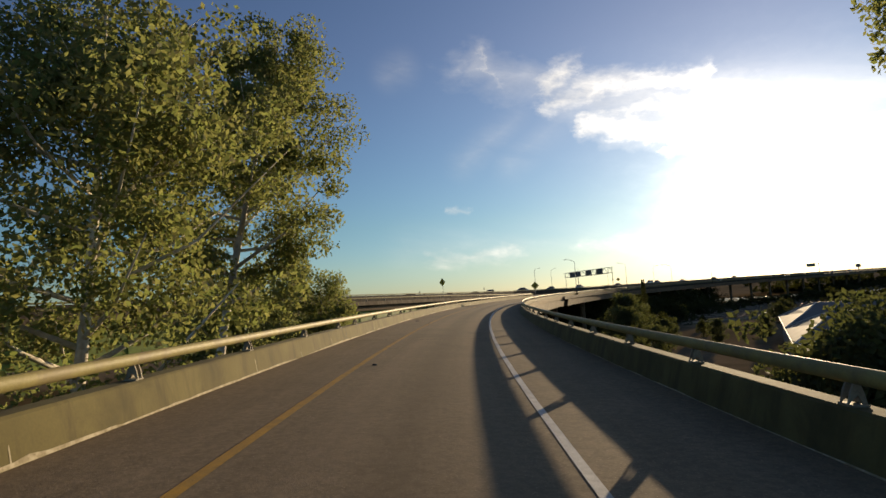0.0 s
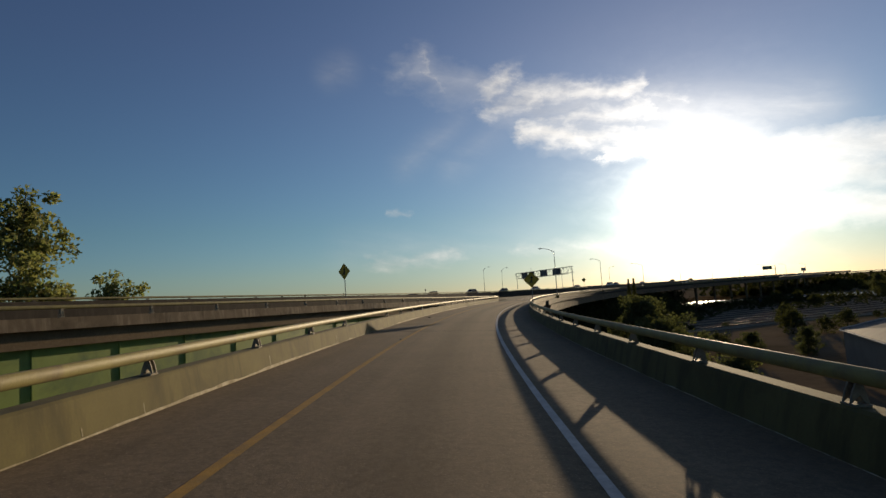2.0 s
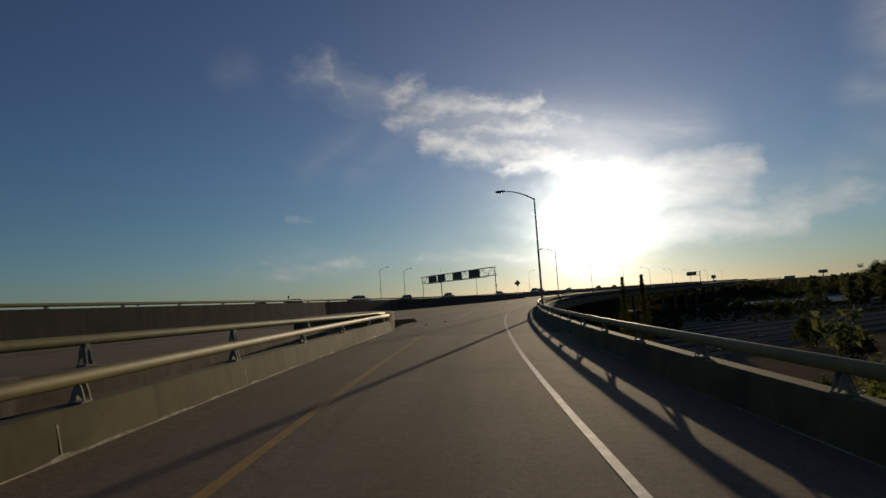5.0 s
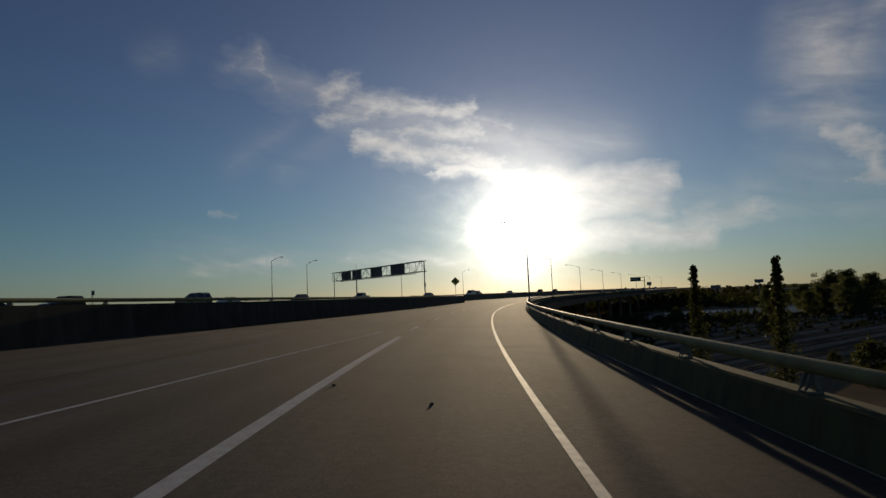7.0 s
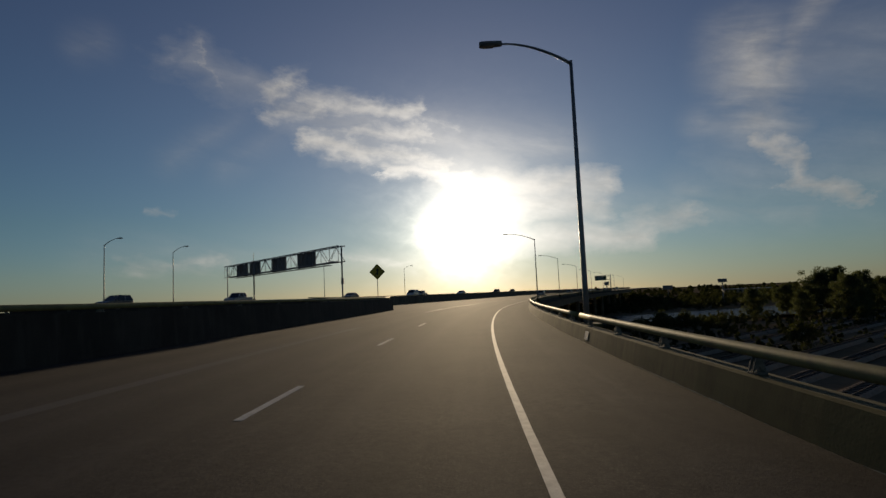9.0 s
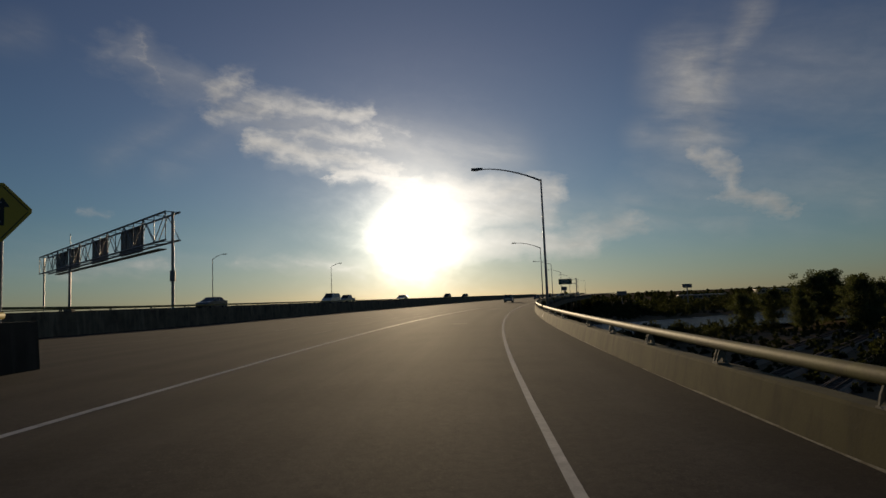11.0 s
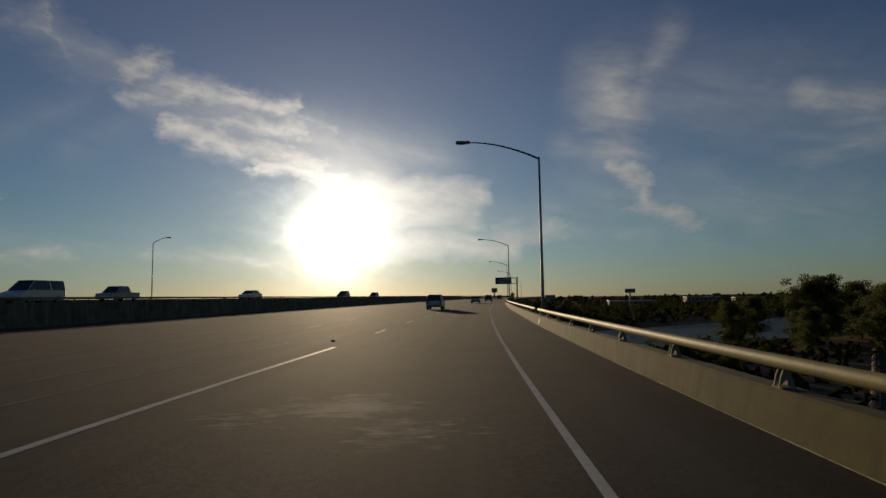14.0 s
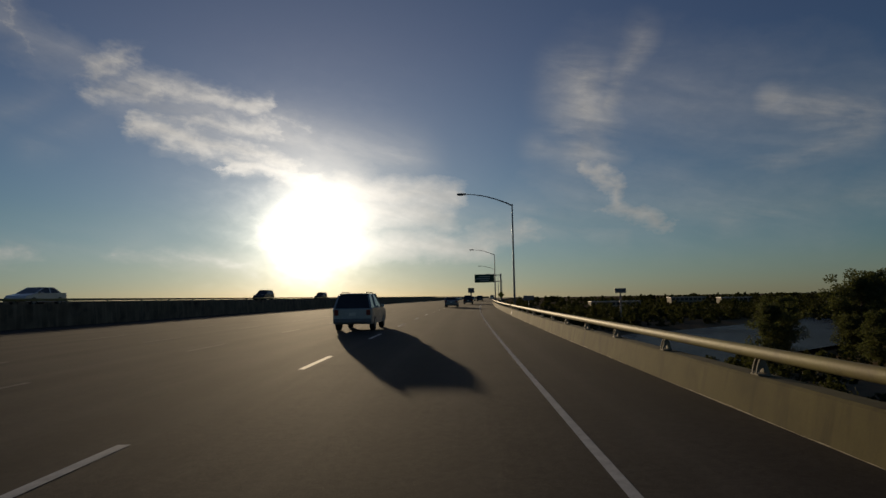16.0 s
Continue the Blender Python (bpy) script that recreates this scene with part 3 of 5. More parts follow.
def lime(thing, s0, s1, face, k, seed, much):
    """Thin ragged lime stain along the foot of the wall, with gaps, and pale runs down its face."""
    rngl = np.random.default_rng(seed)
    vs, fs = [], []
    stops = np.arange(s0, s1, 0.22)
    raw = rngl.random(len(stops))
    slow = np.convolve(rngl.random(len(stops)), np.ones(21) / 21, "same")
    tops = np.clip(0.004 + 0.05 * np.convolve(raw, np.ones(3) / 3, "same") ** 2 + 0.35 * (slow - 0.44) + 0.035 * (raw > 0.94), 0.004, 0.11) * much
    for i, s in enumerate(stops):
        h = float(tops[i])
        vs += [pt(s, face(s) - 0.004 * k, 0.005), pt(s, face(s) + (0.05 * h / 0.25 - 0.004) * k, h)]
        if i:
            fs.append((2 * i - 2, 2 * i, 2 * i + 1, 2 * i - 1))
    mesh_part("lime_stain", vs, fs, EFFLO, thing, "pale lime stain along the foot")
    s = s0 + 1.0
    while s < s1 - 1 and much > 0.5:
        lo, hi, w = 0.06 * rngl.random(), 0.12 + 0.26 * rngl.random(), 0.005 + 0.008 * rngl.random()
        on = lambda d, z: pt(s + d, face(s) + (0.05 * min(z, 0.25) / 0.25 + 0.04 * max(z - 0.25, 0) / 0.19 - 0.003) * k, z)
        zs = np.linspace(lo, hi, 5)
        ws = [w * (0.5 + rngl.random()) for z in zs]
        vs = [on(d * q, z) for z, q in zip(zs, ws) for d in (-1, 1)]
        mesh_part("lime_run", vs, [(2 * i, 2 * i + 1, 2 * i + 3, 2 * i + 2) for i in range(4)], EFFLO, thing, "pale run of lime down the wall")
        s += 1.2 + 6.5 * rngl.random()


def lamp_plinth(thing, s, lat):
    """Block of the wall that carries a lamp, flush with the wall's top."""
    rings = [[pt(s + d, lat + a, z) for d, a in ((-0.42, -0.28), (0.42, -0.28), (0.42, 0.4), (-0.42, 0.4))] for z in (-0.74, PARAPET + 0.006)]
    part("lamp_plinth", loft(rings), CONCRETE, thing)


def parapet(name, label, s0, s1, face, out, posts, cuts=()):
    k = 1 if out > 0 else -1
    thing = tagged(new(name), label, "parapet", kind="structure")
    part("parapet_wall", along(lambda s: barrier_profile(face(s), out, PARAPET), s0, s1, 3), CONCRETE, thing)
    mid = lambda s: face(s) + 0.2 * k
    ends = [s0] + [c + d for c in cuts for d in (-0.14, 0.14)] + [s1]
    for a, b in zip(ends[::2], ends[1::2]):
        stops = np.linspace(a, b, max(2, int((b - a) / 2.0)))
        rail_line([(pt(s, mid(s), RAIL_Z), axes(s)[1], axes(s)[2]) for s in stops], thing)
    for c in cuts:
        lamp_plinth(thing, c, face(c) + 0.44)
    lime(thing, s0, s1, face, k, 9 if out < 0 else 12, 0.85 if out < 0 else 0.3)
    for s in posts:
        ob = new("rail_post", POST)
        o, r, u = axes(s)
        m = Matrix((r.cross(u) * k, -r * k, u)).transposed().to_4x4()
        m.translation = pt(s, mid(s), PARAPET)
        ob.parent, ob.matrix_basis = thing, m
    return thing


def spaced(*stretches):
    """Places of posts: for each stretch from, to, one place that is met, and the spacing."""
    return [s for a, b, at, step in stretches for s in np.arange(at - step * int((at - a) / step), b, step)]


parapet("parapet_right", "low concrete parapet with a steel tube handrail on cast posts", -100, 560, right_face, 1, spaced((-100, 280, 86.9, 3.4), (281.2, 559, 287.3, 3.333)), cuts=(159.2, 231.5, 296.2, 352, 407, 464, 521))
parapet("parapet_left", "low stained concrete parapet with a pale tube handrail", -100, 142, lambda s: LEFT_FACE, -1, spaced((-100, 20.3, 7.7, 4.1), (21.2, 71.4, 43.2, 4.1), (72.2, 141, 88.6, 4.1)))


def line_parapet(name, label, table, y0, y1, out, face=0.0, spacing=4.4, h=0.55, foot=-0.35, mat=None, gap=0.27):
    k = 1 if out > 0 else -1
    thing = tagged(new(name), label, "parapet", kind="structure")
    prof = [(face, -0.02), (face + 0.08 * k, h), (face + 0.36 * k, h), (face + 0.40 * k, foot), (face, foot)]
    part("parapet_wall", swept(table, y0, y1, prof), mat or OLD_CONCRETE, thing)
    ys = np.arange(y0, y1, 3.0)
    pl = []
    for y in ys:
        d = (line_at(table, y + 2) - line_at(table, y - 2)).normalized()
        r = Vector((d.y, -d.x, 0)).normalized()
        pl.append((line_at(table, y) + r * (face + 0.2 * k) + Vector((0, 0, h + gap)), r, Vector((0, 0, 1))))
    rail_line(pl, thing)
    for y in np.arange(y0 + 1, y1, spacing):
        d = (line_at(table, y + 2) - line_at(table, y - 2)).normalized()
        r = Vector((d.y, -d.x, 0)).normalized()
        ob = new("rail_post", POST)
        m = Matrix((d * k, -r * k, Vector((0, 0, 1)))).transposed().to_4x4()
        m.translation = line_at(table, y) + r * (face + 0.2 * k) + Vector((0, 0, h))
        m = m @ Matrix.Diagonal((1, 1, (gap - 0.07) / 0.2, 1))
        ob.parent, ob.matrix_basis = thing, m
    return thing


line_parapet("parapet_join", "weathered concrete parapet with a steel handrail on the joining road", JOIN, -60, 136, 1, h=0.42, foot=-0.04, gap=0.4)
line_parapet("parapet_side", "weathered concrete side barrier, coloured dark as in shade, with a steel handrail", SIDE, -60, 268, -1, h=1.2, gap=0.17, mat=DARK_CONCRETE)
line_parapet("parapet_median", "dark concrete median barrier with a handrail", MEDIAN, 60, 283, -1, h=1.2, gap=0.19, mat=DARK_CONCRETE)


def median_far():
    thing = tagged(new("parapet_median_far"), "long dark concrete median barrier with a thin rail on top", "parapet", kind="structure")
    part("parapet_wall", along([(-26.6, -0.02), (-26.7, 1.5), (-26.95, 1.5), (-27.1, -0.7), (-26.6, -0.7)], 287, 900, 6), OLD_CONCRETE, thing)
    rail_line([(pt(s, -26.85, 1.77), axes(s)[1], axes(s)[2]) for s in np.arange(287, 900, 6)], thing)
    for s in np.arange(288, 640, 4.4):
        ob = new("rail_post", POST)
        o, r, u = axes(s)
        m = Matrix((-r.cross(u), r, u)).transposed().to_4x4()
        m.translation = pt(s, -26.85, 1.5)
        ob.parent, ob.matrix_basis = thing, m


median_far()


# ---- road markings ----
def stripe(name, mat, label, s0, s1, lat, w, z=0.005, step=3.0):
    """lat may be a number or a function of s."""
    f = lat if callable(lat) else (lambda s: lat)
    k = max(2, int((s1 - s0) / step) + 1)
    vs, fs = [], []
    for i, s in enumerate(np.linspace(s0, s1, k)):
        vs += [pt(s, f(s) - w / 2, z), pt(s, f(s) + w / 2, z)]
        if i:
            a = 2 * i
            fs.append((a - 2, a - 1, a + 1, a))
    return tagged(mesh_part(name, vs, fs, mat), label, "road marking", "road markings", "structure")


stripe("edge_line", WHITE, "solid white edge line on the road", -100, 700, lambda s: float(np.interp(s, [0, 70, 138, 187, 212, 262, 300, 360, 700], [1.05, 1.13, 1.2, 0.84, 0.63, 0.76, 1.0, 1.36, 1.6])), 0.105)
stripe("yellow_line", YELLOW, "worn solid yellow line along the ramp", -100, 153, lambda s: float(np.interp(s, [0, 80, 146, 153], [-2.27, -2.2, -2.2, -2.33])), 0.13)
stripe("gore_line", WHITE, "broad solid white merging line", 153, 184, lambda s: float(np.interp(s, [153, 165, 184], [-2.33, -2.42, -2.7])), 0.22)
for s in np.arange(188.2, 250, 10.4):
    stripe("lane_dash", WHITE, "short white lane dash", s, s + 2.7, -2.85, 0.12)
stripe("lane_line", WHITE, "solid white lane line", 262, 338.5, lambda s: float(np.interp(s, [262, 297, 311, 330, 338.5], [-5.6, -5.4, -5.0, -4.35, -3.95])), 0.15)
stripe("lane_line", WORN, "thin worn white line beside the lane line", 300, 340.5, lambda s: float(np.interp(s, [300, 330, 340], [-6.8, -6.65, -6.0])), 0.08)
for s in np.arange(345.02, 640, 9.12):
    stripe("lane_dash", WHITE, "short white lane dash", s, s + 2.8, float(np.interp(s, [334, 370], [-4.0, -3.36])), 0.14)
stripe("join_line", WHITE, "thin white edge line of the joining road", 144, 187, lambda s: float(np.interp(s, [144, 151, 161, 170, 187], [-10.2, -8.6, -6.85, -5.6, -3.9])), 0.11)
for lat, s0 in ((-8.2, 286), (-11.8, 290), (-15.4, 283), (-19.0, 288)):
    for s in np.arange(s0, 560, 9.12):
        stripe("lane_dash", WORN, "short worn lane dash", s, s + 2.8, lat, 0.12)
stripe("median_line", WORN, "solid edge line beside the median", 286, 640, -25.6, 0.14)
stripe("dark_patch", ASPHALT_DARK, "dark tar patch along a lane", 150, 240, lambda s: -7.5 + 0.02 * (s - 150), 0.35, 0.003)


TAR = ASPHALT_DARK
SEAM = surface("joint_tar", (0.012, 0.011, 0.01), (0.022, 0.02, 0.017), 2, 30, 0.95, bump=0.0, spec=0.0)


# ---- girders under the decks ----
def girder(name, label, s0, s1, lats, depth, mat):
    thing = tagged(new(name), label, "girder", kind="structure")
    a, b = lats
    part("web", along([(a, -0.6), (b, -0.6), (b - 0.35, -depth), (a + 0.35, -depth)], s0, s1, 5), mat, thing)
    for s in np.arange(s0 + 12, s1, 34):
        o = pt(s, (a + b) / 2, -depth + 0.05)
        path = [Vector((o.x, o.y, z)) for z in (-15.5, -8, o.z - 1.2, o.z)]
        part("column", loft(tube_rings(path, [0.75, 0.75, 0.75, 1.25], 12)), mat, thing, smooth=True)
    return thing


girder("ramp_girder", "concrete box girder and columns under the ramp", -100, 141, (-4.35, 3.72), 2.3, OLD_CONCRETE)
girder("bridge_girder", "concrete box girder and columns under the motorway", 145, 700, (-8, 4.05), 2.4, OLD_CONCRETE)


def join_girder():
    thing = tagged(new("steel_girder"), "green painted steel plate girder under the joining road", "girder", kind="structure")
    part("web", swept(JOIN, -60, 134, [(-0.35, -0.7), (-0.35, -2.7), (-0.45, -2.7), (-0.45, -0.7)]), GREEN, thing)
    part("flange", swept(JOIN, -60, 134, [(-0.15, -2.7), (-0.15, -2.78), (-0.65, -2.78), (-0.65, -2.7)]), GREEN, thing)
    bm = bmesh.new()
    box_bm(bm, pose(0, 0, 0), 0.05, 0.03, 1.96)
    me = bpy.data.meshes.new("stiffener")
    bm.to_mesh(me)
    bm.free()
    me.materials.append(GREEN)
    for y in np.arange(-58, 133, 3.9):
        ob = new("stiffener", me)
        ob.parent = thing
        p = line_at(JOIN, y)
        ob.location = (p.x - 0.325, y, p.z - 1.72)
    for y in np.arange(-50, 130, 32):
        q = line_at(JOIN, y)
        part("column", loft(tube_rings([(q.x - 6, y, -15.5), (q.x - 6, y, q.z - 0.7)], 0.8, 12)), OLD_CONCRETE, thing, "round concrete column", smooth=True)
    return thing


join_girder()


def gore_nose():
    """Round-nosed concrete block that closes the wedge between the two parapets."""
    plan = [(136.5, -4.4)] + [(143.9 + 0.95 * math.sin(a), -5.4 + 1.0 * math.cos(a)) for a in np.linspace(0, math.pi, 25)] + [(136.5, -6.9)]
    c = Vector((140.5, -5.5, 0))
    rings = [[pt(c.x + (s - c.x) * k, c.y + (a - c.y) * k, z) for s, a in plan] for z, k in ((-0.02, 1.0), (0.02, 1.0), (0.79, 1.0), (0.81, 1.0), (0.86, 0.99), (0.89, 0.97), (0.9, 0.94), (0.9, 0.9))]
    return tagged(part("gore_block", loft(rings), CONCRETE, smooth=True), "round-nosed stained concrete block at the gore between two parapets", "barrier block", kind="structure")


gore_nose()


def joint(name, s, lats, skew=0.0, w=0.06):
    k = 40
    rngj = np.random.default_rng(int(s))
    wob, thick = np.cumsum(rngj.normal(size=k)) * w * 0.22, w * (0.6 + 0.8 * rngj.random(k))
    across = np.linspace(*lats, k)
    vs = [pt(s + skew * a + wob[i], a, 0.004) for i, a in enumerate(across)] + [pt(s + skew * a + wob[i] + thick[i], a, 0.004) for i, a in enumerate(across)]
    return tagged(mesh_part(name, vs, [(i, i + 1, i + k + 1, i + k) for i in range(k - 1)], SEAM), "dark tarred expansion joint across the road", "expansion joint", "expansion joints", "structure")


joint("expansion_joint", 71.8, (-3.99, 3.29))
joint("expansion_joint", 318.6, (-16.0, 3.29), -0.66, 0.055)
joint("expansion_joint", 189.3, (-10.0, 3.29), -1.0, 0.045)
joint("expansion_joint", 20.5, (-3.99, 3.29), w=0.03)


def crack(places, w, seed):
    """Wandering tar-filled crack through places of (along, across)."""
    rngk = np.random.default_rng(seed)
    line = []
    for (a, b), (c, d) in zip(places, places[1:]):
        k = max(3, int(math.hypot(c - a, d - b) / 0.35))
        line += [(a + (c - a) * i / k, b + (d - b) * i / k) for i in range(k)]
    line.append(places[-1])
    wob = np.cumsum(rngk.normal(size=len(line))) * 0.02
    vs, fs = [], []
    for i, (a, b) in enumerate(line):
        c, d = line[min(i + 1, len(line) - 1)], line[max(i - 1, 0)]
        run = Vector((c[0] - d[0], c[1] - d[1])).normalized()
        q = w * (0.35 + rngk.random()) / 2
        for side in (-1, 1):
            vs.append(pt(a - run.y * (q * side + wob[i]), b + run.x * (q * side + wob[i]), 0.0035))
        if i:
            fs.append((2 * i - 2, 2 * i - 1, 2 * i + 1, 2 * i))
    tagged(mesh_part("tar_crack", vs, fs, SEAM), "thin dark tar-filled crack in the road", "road crack", "road cracks", "structure")


for i, (w, places) in enumerate(((0.07, [(155.5, -12.6), (159.0, -10.6), (163.5, -9.4)]), (0.06, [(156.5, -9.7), (157.4, -11.4)]), (0.04, [(166, -9.0), (175, -8.0), (183, -7.3)]))):
    crack(places, w, 30 + i)


# ---- street lamps ----
def street_lamp(arm):
    thing = tagged(new("street_lamp"), "tall grey steel street lamp with a curved arm", "street lamp", "street lamps")
    part("pole", loft(tube_rings([(0, 0, -0.6), (0, 0, 2), (0, 0, 5), (0, 0, 9.3)], [0.1, 0.09, 0.075, 0.055], 12)), GALV, thing, smooth=True)
    bm = bmesh.new()
    box_bm(bm, pose(0, 0, 0.06), 0.42, 0.42, 0.12, 0.02)
    part("base_plate", bm, GALV, thing)
    pts = [(-arm * u, 0, 9.2 + 1.05 * math.sin(u * math.pi / 2) ** 0.9 * (arm / 4) ** 0.4) for u in np.linspace(0, 1, 9)]
    part("arm", loft(tube_rings(pts, [0.06 - 0.028 * u for u in np.linspace(0, 1, 9)], 8)), GALV, thing, smooth=True)
    e = pts[-1]
    head = part("lamp_head", loft([[(e[0] + dx, y * w, e[2] + z) for y, z in ((-1, 0.0), (-0.7, 0.09), (0.7, 0.09), (1, 0.0), (0.8, -0.06), (-0.8, -0.06))]
                                   for dx, w in ((0.12, 0.07), (0.0, 0.12), (-0.35, 0.17), (-0.6, 0.16), (-0.66, 0.1))]), SIGN_BACK, thing)
    bm = bmesh.new()
    box_bm(bm, pose(e[0] - 0.36, 0, e[2] - 0.07), 0.36, 0.24, 0.04, 0.015)
    part("lens", bm, GALV, head)
    return thing


short_lamp, long_lamp = street_lamp(2.4), street_lamp(4.0)


def lamp_pose(s, lat, turn=0.0, z=0.0):
    p = pt(s, lat, z)
    return pose(p.x, p.y, p.z, 0, 0, math.degrees(heading(s)) + turn)


short_lamp.matrix_basis = lamp_pose(159.2, 3.76) @ Matrix.Scale(0.94, 4)
long_lamp.matrix_basis = lamp_pose(296.2, 3.76) @ Matrix.Scale(0.965, 4)
copy_thing(short_lamp, lamp_pose(231.5, 3.74)).scale = (1, 1, 1)
for s in (352, 407, 464, 521, 580, 640):
    copy_thing(long_lamp, lamp_pose(s, right_face(s) + 0.46))
for s, a in ((299.5, -71.5), (316, -72), (379, -72.5), (427.5, -65)):
    c = copy_thing(short_lamp, lamp_pose(s, a, 180, 0.95))
    c.scale = (1.2, 1.2, 1.28)


def marker_plate(s):
    """Thin blank pale plate lying on the sloped inner face of the parapet beside a lamp."""
    f = right_face(s)
    rings = [[pt(s + d, f + 0.05 * min(z, 0.25) / 0.25 + 0.04 * max(z - 0.25, 0) / 0.19 - e, z) for d, z in ((-0.27, 0.1), (0.27, 0.1), (0.27, 0.34), (-0.27, 0.34))] for e in (-0.002, 0.008)]
    tagged(part("marker_plate", loft(rings), WHITE), "blank pale marker plate on the parapet", "marker plate", "marker plates")


for s in (158, 229.5, 295, 350, 405):
    marker_plate(s)


def wall_joint(name, s, lat, k):
    """Thin dark seam lying on the sloped inner face of a parapet."""
    prof = [(-0.004, 0.0), (0.046, 0.25), (0.086, PARAPET - 0.03)]
    vs = [pt(s + d, lat + a * k, z) for a, z in prof for d in (0, 0.045)]
    tagged(mesh_part(name, vs, [(0, 1, 3, 2), (2, 3, 5, 4)], TAR), "dark open joint in the parapet wall", "wall joint", "wall joints", "structure")


for s in (20.5, 71.85):
    wall_joint("wall_joint", s, LEFT_FACE, -1)
    wall_joint("wall_joint", s, RIGHT_FACE, 1)
wall_joint("wall_joint", 317.0, RIGHT_FACE, 1)
wall_joint("wall_joint", 377.0, right_face(377), 1)


WEDGE = [(145.0, -4.55), (147.9, -4.8), (151.9, -4.5), (157.6, -5.7), (154, -7.2), (150.1, -8.7), (146.2, -6.6)]
PALE_SCRAP = surface("pale_scrap", (0.07, 0.06, 0.046), (0.15, 0.128, 0.095), 5, 30, 0.85, bump=0.4, spread=(0.4, 0.62), spec=0.1)


def debris(s, lat, size, turn, mat, label):
    rngd = np.random.default_rng(int(s * 7))
    k = 7
    low = [Vector((math.cos(a) * size * (0.6 + 0.5 * rngd.random()), math.sin(a) * size * 0.35 * (0.6 + 0.5 * rngd.random()), 0)) for a in np.linspace(0, 2 * math.pi, k, endpoint=False)]
    q = pt(s, lat)
    m = pose(q.x, q.y, q.z, 0, 0, turn)
    rings = [[m @ v for v in low], [m @ (v * 0.8 + Vector((0, 0, 0.02 + 0.03 * rngd.random()))) for v in low]]
    tagged(part("road_debris", loft(rings), mat), label, "debris", "scraps on the road")


for s, lat, size, turn in ((13, -1.9, 0.22, 40), (31.5, -2.2, 0.2, 100), (35, -3.3, 0.35, 20), (67.5, -2.3, 0.22, 80), (86, -3.4, 0.4, 10), (93.5, -1.9, 0.16, 60), (147, -3.2, 0.25, 70), (150.5, -2.5, 0.2, 10),
                           (170.5, -0.5, 0.12, 30), (172.2, -2.27, 0.16, 60), (195.7, -2.86, 0.18, 0), (319.2, 3.0, 0.5, 60), (320.0, 3.05, 0.7, 100), (341, -4.6, 0.25, 0)):
    debris(s, lat, size * 0.38, turn, TAR if s < 160 or s > 300 else PALE_SCRAP, "scrap of dark rubber lying on the road")

# the pale glint patches in the lane are painted into the asphalt colour


def ragged_patch(name, label, mat, rim, rough, seed, cut=8):
    """Flat patch on the road inside the rim of (along, across), its outline broken up."""
    rngs = np.random.default_rng(seed)
    edge = []
    for (a, b), (c, d) in zip(rim, rim[1:] + rim[:1]):
        for u in np.linspace(0, 1, cut, endpoint=False):
            edge.append((a + (c - a) * u + rngs.normal() * rough * 2, b + (d - b) * u + rngs.normal() * rough))
    k = len(edge)
    mid = (sum(p[0] for p in edge) / k, sum(p[1] for p in edge) / k)
    vs = [pt(*mid, 0.004)] + [pt(a, b, 0.004) for a, b in edge]
    tagged(mesh_part(name, vs, [(0, i + 1, (i + 1) % k + 1) for i in range(k)], mat), label, "road stain", "road stains", "structure")


GRIT = surface("dark_road_grit", (0.052, 0.041, 0.031), (0.08, 0.064, 0.048), 1.5, 30, 0.95, bump=0.3, spec=0.0)
ragged_patch("road_grit", "wedge of dark grit on the gore beside the concrete block", GRIT, WEDGE, 0.06, 4)

